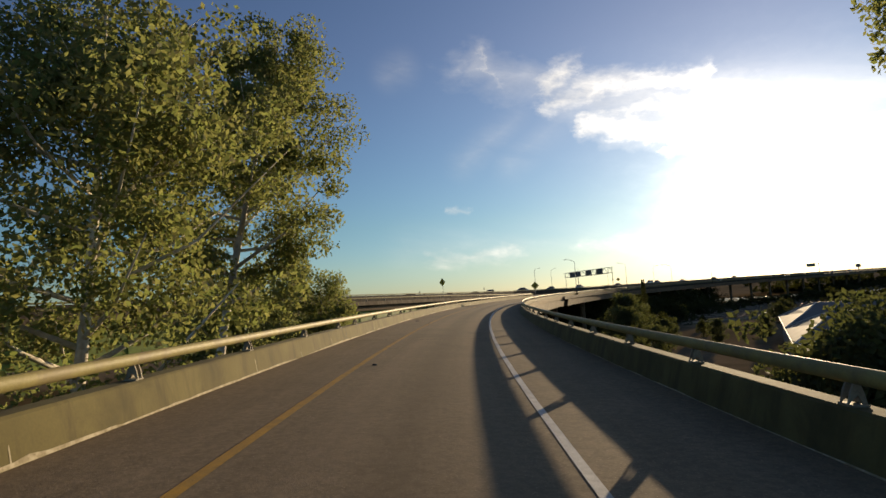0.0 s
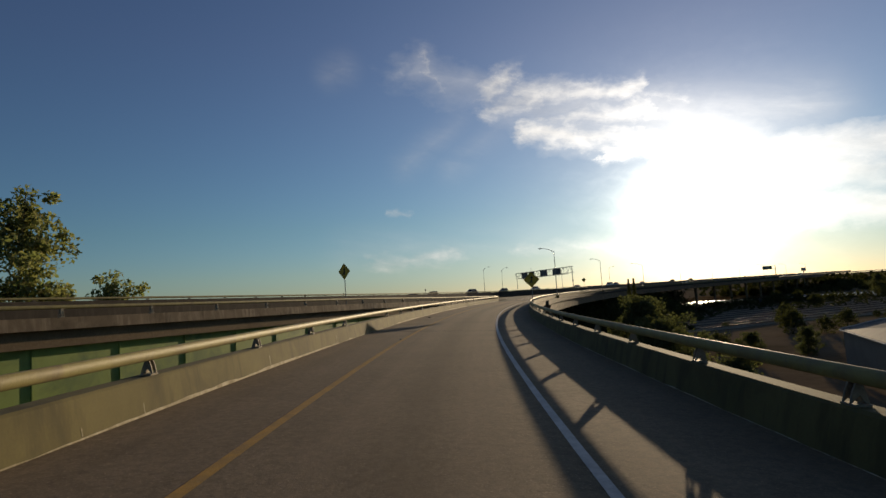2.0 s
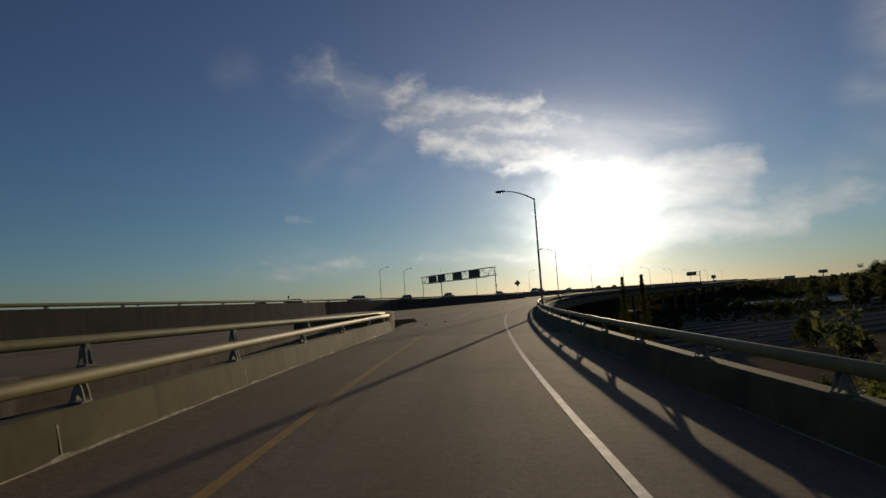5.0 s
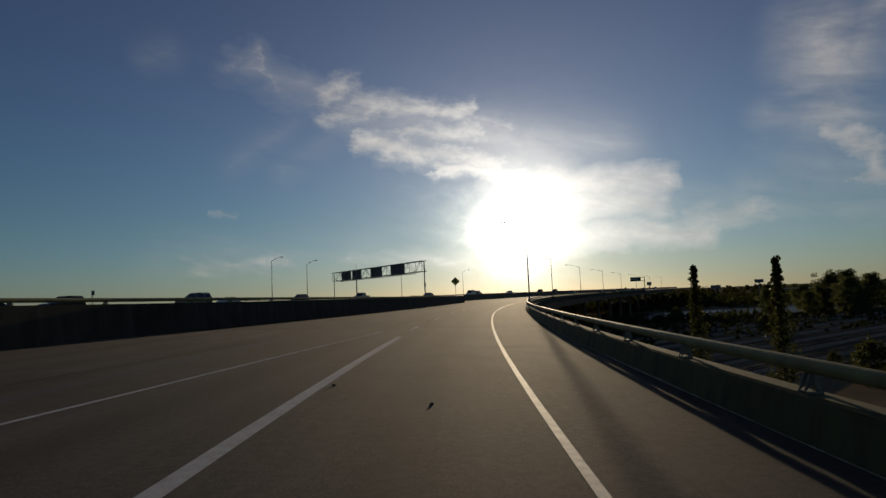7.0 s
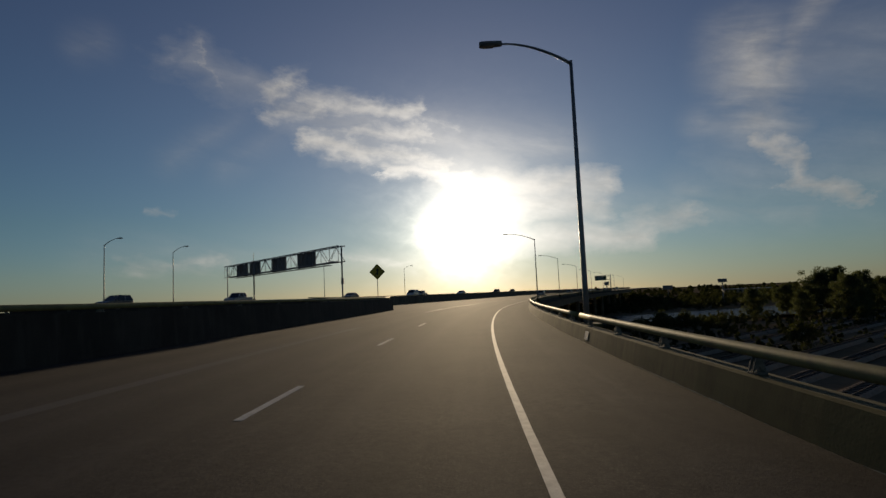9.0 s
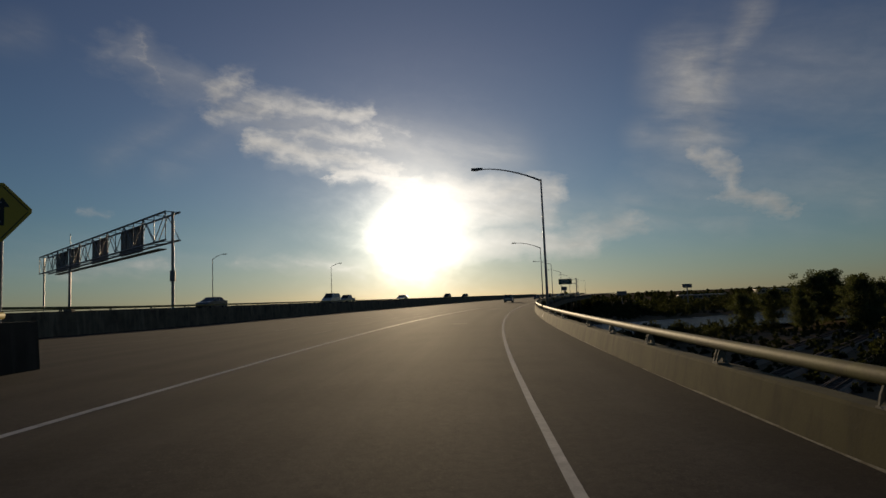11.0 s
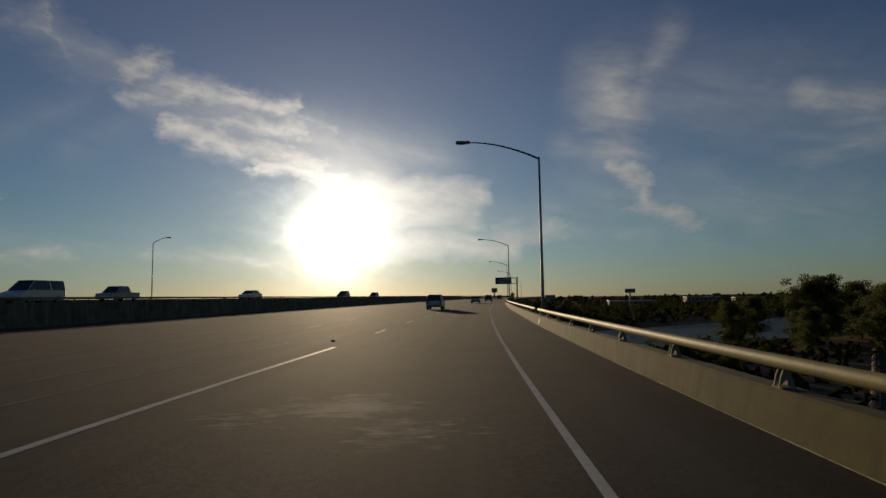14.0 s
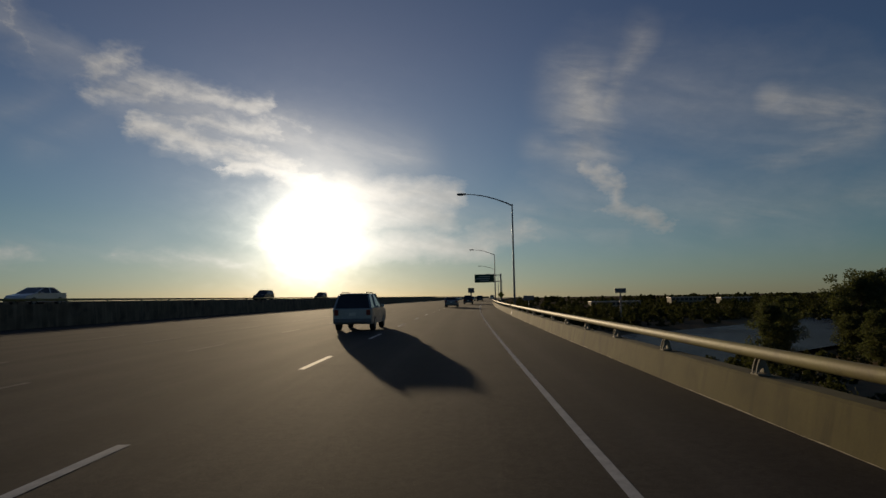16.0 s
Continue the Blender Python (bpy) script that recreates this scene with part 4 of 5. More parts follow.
# ---- signs ----
def diamond_sign(label, tall=2.6, side=0.92, board=True):
    """Warning sign, facing -y, foot at the origin; the centre of the plate at the height tall."""
    thing = tagged(new("warning_sign"), label, "road sign", "diamond warning signs")
    h = side / math.sqrt(2)
    k = 0.06

    def plate(size, y0, y1, mat, name, label=""):
        c = [(-size, 0), (0, -size), (size, 0), (0, size)]
        ring = []
        for i, (x, z) in enumerate(c):
            for w in (-1, 1):
                q = c[(i + w) % 4]
                ring.append((x + (q[0] - x) * k, z + (q[1] - z) * k))
        return part(name, loft([[(x, y, tall + z) for x, z in ring] for y in (y0, y1)]), mat, thing, label)

    plate(h, -0.008, 0.008, SIGN_YELLOW, "plate")
    # border line as four thin bars
    bm = bmesh.new()
    for q in range(4):
        a = math.radians(45 + 90 * q)
        m = pose(0, -0.011, tall) @ Matrix.Rotation(a, 4, "Y") @ pose(0, 0, side / 2 - 0.06)
        box_bm(bm, m, side - 0.16, 0.004, 0.018)
    part("border", bm, BLACK, thing, "black border line")
    # merging arrow: stem, head and a side branch
    bm = bmesh.new()
    box_bm(bm, pose(0.03, -0.012, tall - 0.07), 0.085, 0.004, 0.42)
    outline = [(-0.12, 0.1), (0.18, 0.1), (0.03, 0.31)]
    front, back = ([bm.verts.new((x, y, tall + z)) for x, z in outline] for y in (-0.014, -0.0105))
    bm.faces.new(front), bm.faces.new(back[::-1])
    for i in range(3):
        bm.faces.new((front[i], back[i], back[(i + 1) % 3], front[(i + 1) % 3]))
    box_bm(bm, pose(-0.065, -0.0125, tall - 0.14) @ Matrix.Rotation(radians(34), 4, "Y"), 0.08, 0.0035, 0.32)
    bmesh.ops.recalc_face_normals(bm, faces=bm.faces)
    part("symbol", bm, BLACK, thing, "black merging arrow")
    bm = bmesh.new()
    box_bm(bm, pose(0, 0.035, (tall + 0.2) / 2 - 0.4), 0.055, 0.05, tall + 1.0, 0.008)
    part("post", bm, GALV, thing)
    for z in (-0.2, 0.2):
        bm = bmesh.new()
        box_bm(bm, pose(0, -0.014, tall + z), 0.03, 0.012, 0.03, 0.004)
        part("bolt", bm, GALV, thing)
    return thing


sgn = diamond_sign("yellow diamond warning sign on a steel post outside the parapet", 2.35)
p = pt(94.6, 3.72)
sgn.matrix_basis = pose(p.x, p.y, p.z + 0.2, 0, 0, 10)
p = line_at(JOIN, 84)
copy_thing(sgn, pose(p.x - 0.05, 83.7, p.z + 0.65, 0, 0, -16))
copy_thing(sgn, pose(-43.5, 269.2, 1.23, 0, 0, -4)).scale = (1.33, 1.33, 1.33)
q = pt(470, 5.2)
copy_thing(sgn, pose(q.x, q.y, q.z - 0.6, 0, 0, -21))


def gantry():
    a, b = Vector((-90.7, 360.6, 0)), Vector((-54, 313.4, 0))
    d = (b - a).normalized()
    nrm = Vector((-d.y, d.x, 0))  # away from the eye
    if nrm.y < 0:
        nrm = -nrm
    span = (b - a).length
    thing = tagged(new("sign_gantry"), "steel truss sign gantry with dark panels seen from behind", "sign gantry")
    lo, hi, dep = 8.6, 11.5, 1.4

    def bar(name, p, q, r):
        part(name, loft(tube_rings([p, q], r, 6)), GALV, thing)

    up = Vector((0, 0, 1))
    for off in (0, dep):
        for z in (lo, hi):
            bar("chord", a + nrm * off + up * z, b + nrm * off + up * z, 0.11)
    k = 18
    for i in range(k + 1):
        p = a + d * (span * i / k)
        bar("truss_post", p + up * lo, p + up * hi, 0.05)
        bar("truss_tie", p + up * hi, p + nrm * dep + up * hi, 0.045)
        if i < k:
            q = a + d * (span * (i + 1) / k)
            z0, z1 = (lo, hi) if i % 2 else (hi, lo)
            bar("truss_brace", p + up * z0, q + up * z1, 0.05)
            bar("truss_brace", p + nrm * dep + up * z1, q + nrm * dep + up * z0, 0.05)
            bar("truss_tie", p + up * lo, q + nrm * dep + up * lo, 0.04)
    turn = math.degrees(math.atan2(d.y, d.x))
    for u0, u1 in ((0.07, 0.2), (0.215, 0.33), (0.44, 0.57), (0.66, 0.8)):
        c = a + d * (span * (u0 + u1) / 2) + nrm * (dep + 0.25) + up * ((lo + hi) / 2)
        m = pose(c.x, c.y, c.z, 0, 0, turn)
        bm = bmesh.new()
        w = span * (u1 - u0)
        box_bm(bm, m, w, 0.03, hi - lo + 0.3, 0.01)
        panel = part("sign_panel", bm, SIGN_BACK, thing, "dark back of a large sign panel")
        for i in range(5):
            bm = bmesh.new()
            box_bm(bm, m @ pose(w * (i / 4 - 0.5) * 0.9, -0.06, 0), 0.08, 0.09, hi - lo + 0.2)
            part("rib", bm, GALV, panel)
    c = a + d * (span * 0.46) + nrm * (dep + 0.8) + up * (lo - 0.25)
    bm = bmesh.new()
    box_bm(bm, pose(c.x, c.y, c.z, 0, 0, turn), span * 0.84, 0.9, 0.12, 0.02)
    part("walkway", bm, SIGN_BACK, thing)
    for u, r, base in ((0.0, 0.14, 0), (0.3, 0.2, 2.2), (1.0, 0.16, 0)):
        p = a + d * (span * u) + nrm * (dep / 2)
        bar("leg", p + up * -0.6, p + up * hi, r)
        if base:
            part("pedestal", loft([[p + Vector((x * w, y * w, z)) for x, y in ((-1, -1), (1, -1), (1, 1), (-1, 1))] for z, w in ((-0.6, 0.75), (1.7, 0.75), (2.5, 0.3))]), OLD_CONCRETE, thing)
            part("antenna", loft(tube_rings([p + up * hi, p + up * (hi + 2.2)], 0.05, 6)), GALV, thing)
    bm = bmesh.new()
    e = b + nrm * 0.4
    box_bm(bm, pose(e.x + 0.3, e.y, 4.9), 0.5, 0.3, 1.1, 0.03)
    part("control_box", bm, SIGN_BACK, thing)
    return thing


gantry()


def overhead_sign():
    thing = tagged(new("overhead_sign"), "green guide sign on a cantilever mast beside the road", "road sign")
    s, lat = 545, 5.6
    o, r, u = axes(s)
    p = pt(s, lat)
    turn = math.degrees(heading(s))
    m = pose(p.x, p.y, p.z, 0, 0, turn)
    part("mast", loft([[m @ Vector(v) for v in ring] for ring in tube_rings([(0, 0, -1), (0, 0, 8.6)], 0.24, 10)]), GALV, thing, smooth=True)
    for z in (6.2, 8.2):
        part("arm", loft([[m @ Vector(v) for v in ring] for ring in tube_rings([(0.3, 0, z), (-8.3, 0, z)], 0.12, 8)]), GALV, thing)
    bm = bmesh.new()
    box_bm(bm, m @ pose(-5.2, -0.25, 7.2), 6.2, 0.06, 2.6, 0.03)
    panel = part("sign_panel", bm, surface("guide_sign_green", (0.012, 0.06, 0.03), (0.016, 0.075, 0.038), 1, 20, 0.5, bump=0.02), thing, "green sign panel")
    for k, (x, z, w) in enumerate(((-5.2, 7.8, 3.6), (-5.6, 7.1, 4.2), (-5.2, 6.45, 2.8))):
        bm = bmesh.new()
        box_bm(bm, m @ pose(x, -0.29, z), w, 0.012, 0.28)
        part("legend_bar", bm, WHITE, panel, "white legend bar")
    return thing


overhead_sign()


def billboard(x, y, z, w, h, turn, tall):
    thing = tagged(new("billboard"), "dark billboard on a single mast above the trees", "billboard", "billboards")
    m = pose(x, y, z, 0, 0, turn)
    bm = bmesh.new()
    box_bm(bm, m, w, 0.5, h, 0.05)
    part("board", bm, SIGN_BACK, thing)
    bm = bmesh.new()
    box_bm(bm, m @ pose(0, -0.5, -h / 2 - 0.15), w, 0.9, 0.12)
    part("catwalk", bm, GALV, thing)
    part("mast", loft([[m @ Vector(v) for v in r] for r in tube_rings([(0, 0.2, -tall), (0, 0.2, -h / 2)], 0.45, 10)]), GALV, thing)


billboard(280, 949, -1.0, 12.5, 5.0, -10, 15)
billboard(190, 640, 3.5, 6.5, 2.6, -20, 18)
billboard(120, 700, 5.5, 4.0, 3.0, -10, 20)

# ---- cars ----
CAR_GLASS = surface("car_glass", (0.02, 0.022, 0.025), (0.03, 0.032, 0.035), 1, 10, 0.12, bump=0.0, spec=0.6)
TYRE = surface("tyre_rubber", (0.02, 0.02, 0.02), (0.03, 0.03, 0.03), 8, 60, 0.8, bump=0.2)
RED_LENS = surface("red_tail_lamp", (0.25, 0.015, 0.012), (0.18, 0.01, 0.01), 4, 30, 0.2, bump=0.0, spec=0.6)


def car_paint(name, c):
    return surface(name, c, tuple(v * 0.85 for v in c), 1.5, 20, 0.25, 0.3, bump=0.0, spec=0.6)


PAINTS = {k: car_paint(f"{k}_car_paint", v) for k, v in dict(silver=(0.45, 0.45, 0.44), white=(0.75, 0.75, 0.73), dark=(0.03, 0.033, 0.04), grey=(0.18, 0.18, 0.19), tan=(0.3, 0.26, 0.2)).items()}
#            (along from the tail, height) of the lower body, then of the cabin
SHAPES = {
    "suv": (4.6, 1.86, 1.72, [(0, 0.45), (0, 1.0), (0.08, 1.06), (3.15, 1.08), (4.35, 0.95), (4.6, 0.75), (4.6, 0.4), (4.4, 0.3), (0.1, 0.32)], [(0.06, 1.05), (0.35, 1.66), (0.7, 1.72), (2.35, 1.7), (3.3, 1.08)]),
    "sedan": (4.7, 1.8, 1.45, [(0, 0.45), (0.02, 0.95), (0.25, 1.02), (3.4, 0.98), (4.5, 0.8), (4.7, 0.6), (4.7, 0.35), (4.5, 0.28), (0.15, 0.28)], [(0.75, 1.0), (1.35, 1.42), (2.5, 1.44), (3.5, 0.97)]),
    "van": (5.3, 2.0, 2.05, [(0, 0.45), (0, 1.15), (0.05, 1.2), (4.3, 1.2), (5.1, 1.0), (5.3, 0.7), (5.3, 0.4), (5.1, 0.3), (0.1, 0.32)], [(0.02, 1.18), (0.08, 1.98), (0.3, 2.05), (3.5, 2.03), (4.4, 1.18)]),
    "pickup": (5.5, 1.95, 1.85, [(0, 0.55), (0, 1.1), (0.05, 1.14), (4.2, 1.14), (5.3, 1.02), (5.5, 0.8), (5.5, 0.45), (5.3, 0.38), (0.1, 0.42)], [(1.75, 1.12), (1.95, 1.78), (2.3, 1.85), (3.5, 1.82), (4.3, 1.12)]),
}


def build_car(shape, paint, label):
    """Tail at the origin, nose towards +y."""
    length, wide, tall, body, cabin = SHAPES[shape]
    thing = tagged(new("suv" if shape == "suv" else "car" if shape == "sedan" else shape), label, "car", "cars on the motorway")
    w = wide / 2

    def skin(prof, w0, w1):
        zs = [z for _, z in prof]
        lo, hi = min(zs), max(zs)
        k = lambda z: w0 + (w1 - w0) * (z - lo) / (hi - lo)
        rings = []
        for side, shrink in ((-1, 0.9), (-1, 1.0), (1, 1.0), (1, 0.9)):
            c = Vector((0, sum(y for y, _ in prof) / len(prof), (lo + hi) / 2))
            f = 1.0 if shrink == 1.0 else 0.965
            rings.append([(side * k(z) * (1.0 if shrink < 1 else 0.94), c.y + (y - c.y) * (f if shrink < 1 else 1), c.z + (z - c.z) * (f if shrink < 1 else 1)) for y, z in prof])
        rings = [rings[0], rings[1], rings[2], rings[3]]
        return loft(rings)

    part("body", skin(body, w * 0.98, w), PAINTS[paint], thing)
    cab = part("cabin", skin(cabin, w * 0.93, w * 0.74), CAR_GLASS, thing, "dark glazed cabin")
    roof = [(y, z) for y, z in cabin if z > tall - 0.12]
    y0, y1 = min(y for y, _ in roof), max(y for y, _ in roof)
    bm = bmesh.new()
    box_bm(bm, pose(0, (y0 + y1) / 2, tall - 0.01), wide * 0.72, (y1 - y0) * 1.06, 0.06, 0.025)
    part("roof", bm, PAINTS[paint], cab)
    # pillars
    for k in (-1, 1):
        for (ya, za), (yb, zb) in ((cabin[0], cabin[1]), (cabin[-1], cabin[-2])):
            a, b = Vector((k * w * 0.92, ya, za)), Vector((k * w * 0.745, yb, zb))
            part("pillar", loft(tube_rings([a, b], 0.045, 6)), PAINTS[paint], cab)
        ym = (y0 + y1) / 2
        part("pillar", loft(tube_rings([Vector((k * w * 0.935, ym, cabin[0][1])), Vector((k * w * 0.75, ym, tall - 0.03))], 0.045, 6)), PAINTS[paint], cab)
        bm = bmesh.new()
        box_bm(bm, pose(k * w * 0.8, -0.005, 0.86 if shape != "van" else 1.0), 0.2, 0.06, 0.26, 0.02)
        part("tail_lamp", bm, RED_LENS, thing)
        bm = bmesh.new()
        box_bm(bm, pose(k * (w + 0.06), cabin[-1][0] - 0.45, cabin[-1][1] + 0.05), 0.16, 0.1, 0.14, 0.03)
        part("mirror", bm, PAINTS[paint], thing)
        if shape == "suv":
            part("roof_rail", loft(tube_rings([Vector((k * w * 0.62, y0, tall)), Vector((k * w * 0.62, y0 + 0.15, tall + 0.07)), Vector((k * w * 0.62, y1 - 0.15, tall + 0.07)), Vector((k * w * 0.62, y1, tall))], 0.02, 6)), BLACK, thing)
        for yy in (length * 0.19, length * 0.8):
            rings = [[(k * x, yy + rr * math.cos(t), 0.34 + rr * math.sin(t)) for t in np.linspace(0, 2 * math.pi, 18, endpoint=False)] for x, rr in ((w - 0.24, 0.3), (w - 0.22, 0.34), (w - 0.02, 0.34), (w, 0.3))]
            wheel = part("wheel", loft(rings), TYRE, thing)
            rings = [[(k * x, yy + rr * math.cos(t), 0.34 + rr * math.sin(t)) for t in np.linspace(0, 2 * math.pi, 18, endpoint=False)] for x, rr in ((w - 0.01, 0.22), (w + 0.008, 0.21), (w + 0.012, 0.1))]
            part("rim", loft(rings), GALV, wheel)
    bm = bmesh.new()
    box_bm(bm, pose(0, -0.03, 0.48), wide * 0.94, 0.12, 0.2, 0.04)
    part("bumper", bm, PAINTS["grey"], thing)
    bm = bmesh.new()
    box_bm(bm, pose(0, -0.012, 0.78), 0.32, 0.02, 0.16, 0.004)
    part("number_plate", bm, WHITE, thing, "blank pale plate")
    return thing


def car_pose(s, lat, turn=0.0, z=0.0):
    p = pt(s, lat, z)
    return pose(p.x, p.y, p.z, 0, 0, math.degrees(heading(s)) + turn)


def park(shape, paint, label, *places):
    first = build_car(shape, paint, label)
    for i, pl in enumerate(places):
        if i:
            copy_thing(first, car_pose(*pl))
        else:
            first.matrix_basis = car_pose(*pl)


OPP = 1.4  # the opposite carriageway lies this much higher

# ---- opposite carriageway ----
def opposite():
    rings = [[pt(s, -27.1, OPP), pt(s, -74, OPP), pt(s, -74, OPP - 1.6), pt(s, -27.1, OPP - 1.6)] for s in np.arange(286, 960, 12)]
    tagged(part("road_5", loft(rings), ASPHALT), "asphalt of the opposite carriageway behind the median", "road", kind="structure")
    thing = tagged(new("parapet_far"), "distant concrete parapet with a handrail along the opposite carriageway", "parapet", kind="structure")
    part("parapet_wall", along([(-72.0, OPP), (-72.1, OPP + 0.5), (-72.4, OPP + 0.5), (-72.5, OPP)], 287, 900, 8), OLD_CONCRETE, thing)
    rail_line([(pt(s, -72.2, OPP + 0.8), axes(s)[1], axes(s)[2]) for s in np.arange(287, 900, 8)], thing)
    for s in np.arange(290, 640, 5.0):
        ob = new("rail_post", POST)
        o, r, u = axes(s)
        m = Matrix((-r.cross(u), r, u)).transposed().to_4x4()
        m.translation = pt(s, -72.2, OPP + 0.5)
        ob.parent, ob.matrix_basis = thing, m


opposite()
park("suv", "silver", "silver sport utility car with roof rails on the motorway", (386.5, -5.0), (612, -5.5))
park("sedan", "grey", "grey saloon car in the next lane", (441, -2.6), (520, -9), (330, -38, 180, OPP))
park("suv", "dark", "dark sport utility car ahead", (474, -1.2), (540, -1.0), (500, -38, 180, OPP), (455, -34, 180, OPP))
park("sedan", "white", "white saloon car on the motorway", (560, -4.6), (408, -35, 180, OPP), (590, -12))
park("van", "white", "white panel van on the opposite carriageway", (372, -39, 180, OPP), (640, -1))
park("pickup", "silver", "silver pickup truck on the opposite carriageway", (388, -42, 180, OPP), (300, -44, 180, OPP))
for shape, paint, x, y in (("van", "dark", -109, 197), ("sedan", "grey", -98, 209), ("sedan", "dark", -90, 216), ("suv", "dark", -86, 222), ("suv", "tan", -76, 233), ("sedan", "white", -84, 262), ("suv", "grey", -78, 285),
                           ("van", "grey", -125, 190), ("sedan", "dark", -132, 165), ("pickup", "grey", -118, 180)):
    c = build_car(shape, paint, f"{paint} painted {'van' if shape == 'van' else 'car'} on the main carriageway behind the barrier")
    c.matrix_basis = pose(x, y, 1.6, 0, 0, 163)


def far_road():
    rings = [[Vector((x, y, 1.6)), Vector((x - 46, y - 14, 1.6)), Vector((x - 46, y - 14, -0.4)), Vector((x, y, -0.4))] for y, x in ((40, -117.5), (150, -87.5), (220, -69.5), (262, -60), (292, -53))]
    tagged(part("road_6", loft(rings), ASPHALT), "asphalt of the opposite carriageway before the bridge", "road", kind="structure")


far_road()


def call_box(x, y):
    thing = tagged(new("call_box"), "dark roadside box on a short steel post", "call box", "call boxes")
    m = pose(x, y, 1.6, 0, 0, 160)
    part("post", loft([[m @ Vector(v) for v in r] for r in tube_rings([(0, 0, 0), (0, 0, 3.0)], 0.07, 8)]), GALV, thing)
    bm = bmesh.new()
    box_bm(bm, m @ pose(0, -0.1, 2.65), 0.34, 0.3, 0.7, 0.04)
    part("box", bm, SIGN_BACK, thing)


for x, y in ((-129, 166), (-112, 207), (-97, 240)):
    call_box(x, y)

# ---- trees ----
def leaf_cloud(rng, centres, radii, per, size, flat=0.0):
    """Small four-cornered leaves scattered round the centres."""
    n = len(centres) * per
    c = np.repeat(np.asarray(centres, float), per, 0)
    r = np.repeat(np.asarray(radii, float), per)[:, None]
    d = rng.normal(size=(n, 3))
    d /= np.linalg.norm(d, axis=1, keepdims=True)
    p = c + d * r * rng.random((n, 1)) ** 0.45 * np.array([1, 1, 0.8])
    a = rng.normal(size=(n, 3))
    a /= np.linalg.norm(a, axis=1, keepdims=True)
    b = np.cross(a, rng.normal(size=(n, 3)))
    b /= np.linalg.norm(b, axis=1, keepdims=True)
    k = size * (0.6 + 0.8 * rng.random((n, 1)))
    v = np.stack([p - a * k, p + b * k * 0.55, p + a * k, p - b * k * 0.55], 1).reshape(-1, 3)
    f = np.arange(4 * n).reshape(-1, 4)
    return v, f


def fast_mesh(name, v, f, mat):
    me = bpy.data.meshes.new(name)
    me.vertices.add(len(v))
    me.vertices.foreach_set("co", np.asarray(v, np.float32).ravel())
    me.loops.add(f.size)
    me.loops.foreach_set("vertex_index", f.astype(np.int32).ravel())
    me.polygons.add(len(f))
    me.polygons.foreach_set("loop_start", np.arange(0, f.size, f.shape[1], dtype=np.int32))
    me.update(calc_edges=True)
    me.materials.append(mat)
    return me


def tree(label, seed, height, crown, first, leaves, size, bark, leaf, lean=(0, 0), clump=0.9, limbs=9, thick=0.22):
    """Trunk and limbs of tapered tubes, and a crown of leaf clumps round the limb ends. Foot at the origin."""
    rng = np.random.default_rng(seed)
    thing = tagged(new("tree"), label, "tree", "trees")
    top = Vector((lean[0], lean[1], height))
    spine = [Vector((lean[0] * u ** 1.5 + 0.15 * math.sin(u * 7 + seed), lean[1] * u ** 1.5 + 0.15 * math.cos(u * 5 + seed), height * u)) for u in np.linspace(0, 1, 9)]
    bm = loft(tube_rings(spine, [thick * (1 - 0.85 * u) for u in np.linspace(0, 1, 9)], 8))
    ends, sizes = [], []
    for i in range(limbs):
        u = first + (0.95 - first) * (i + rng.random()) / limbs
        k = min(int(u * 8), 7)
        start = spine[k].lerp(spine[k + 1], u * 8 - k)
        ang = i * 2.4 + rng.random()
        reach = crown * (1.15 - 0.75 * abs(u - (first + 0.35 * (1 - first)))) * (0.7 + 0.5 * rng.random())
        if u > 0.8:
            reach *= 0.6
        rise = reach * (0.35 + 0.5 * rng.random())
        tip = start + Vector((math.cos(ang) * reach, math.sin(ang) * reach, rise))
        mid = start.lerp(tip, 0.5) + Vector((0, 0, -0.12 * reach))
        r0 = thick * (1 - 0.8 * u) * 0.55
        limb = loft(tube_rings([start, mid, tip], [r0, r0 * 0.6, r0 * 0.15], 6))
        me = bpy.data.meshes.new("limb_tmp")
        limb.to_mesh(me)
        limb.free()
        bm.from_mesh(me)
        bpy.data.meshes.remove(me)
        for j in range(5):
            w = 0.35 + 0.65 * (j + rng.random()) / 5
            q = (start.lerp(mid, w * 2) if w < 0.5 else mid.lerp(tip, w * 2 - 1)) + Vector(rng.normal(size=3) * clump * 0.55)
            ends.append(q)
            sizes.append(clump * (0.55 + 0.7 * rng.random()))
    ends.append(top)
    sizes.append(clump * 0.8)
    part("trunk", bm, bark, thing, smooth=True)
    v, f = leaf_cloud(rng, ends, sizes, max(4, leaves // len(ends)), size)
    ob = new("crown", fast_mesh("crown", v, f, leaf))
    ob.parent = thing
    return thing


def put(ob, x, y, z, turn=0.0, scale=1.0):
    m = pose(x, y, z, 0, 0, turn)
    ob.matrix_basis = m @ Matrix.Scale(scale, 4)
    return ob


def put_copy(ob, x, y, z, turn=0.0, scale=1.0):
    c = copy_thing(ob, pose(x, y, z, 0, 0, turn))
    c.scale = (scale,) * 3
    return c


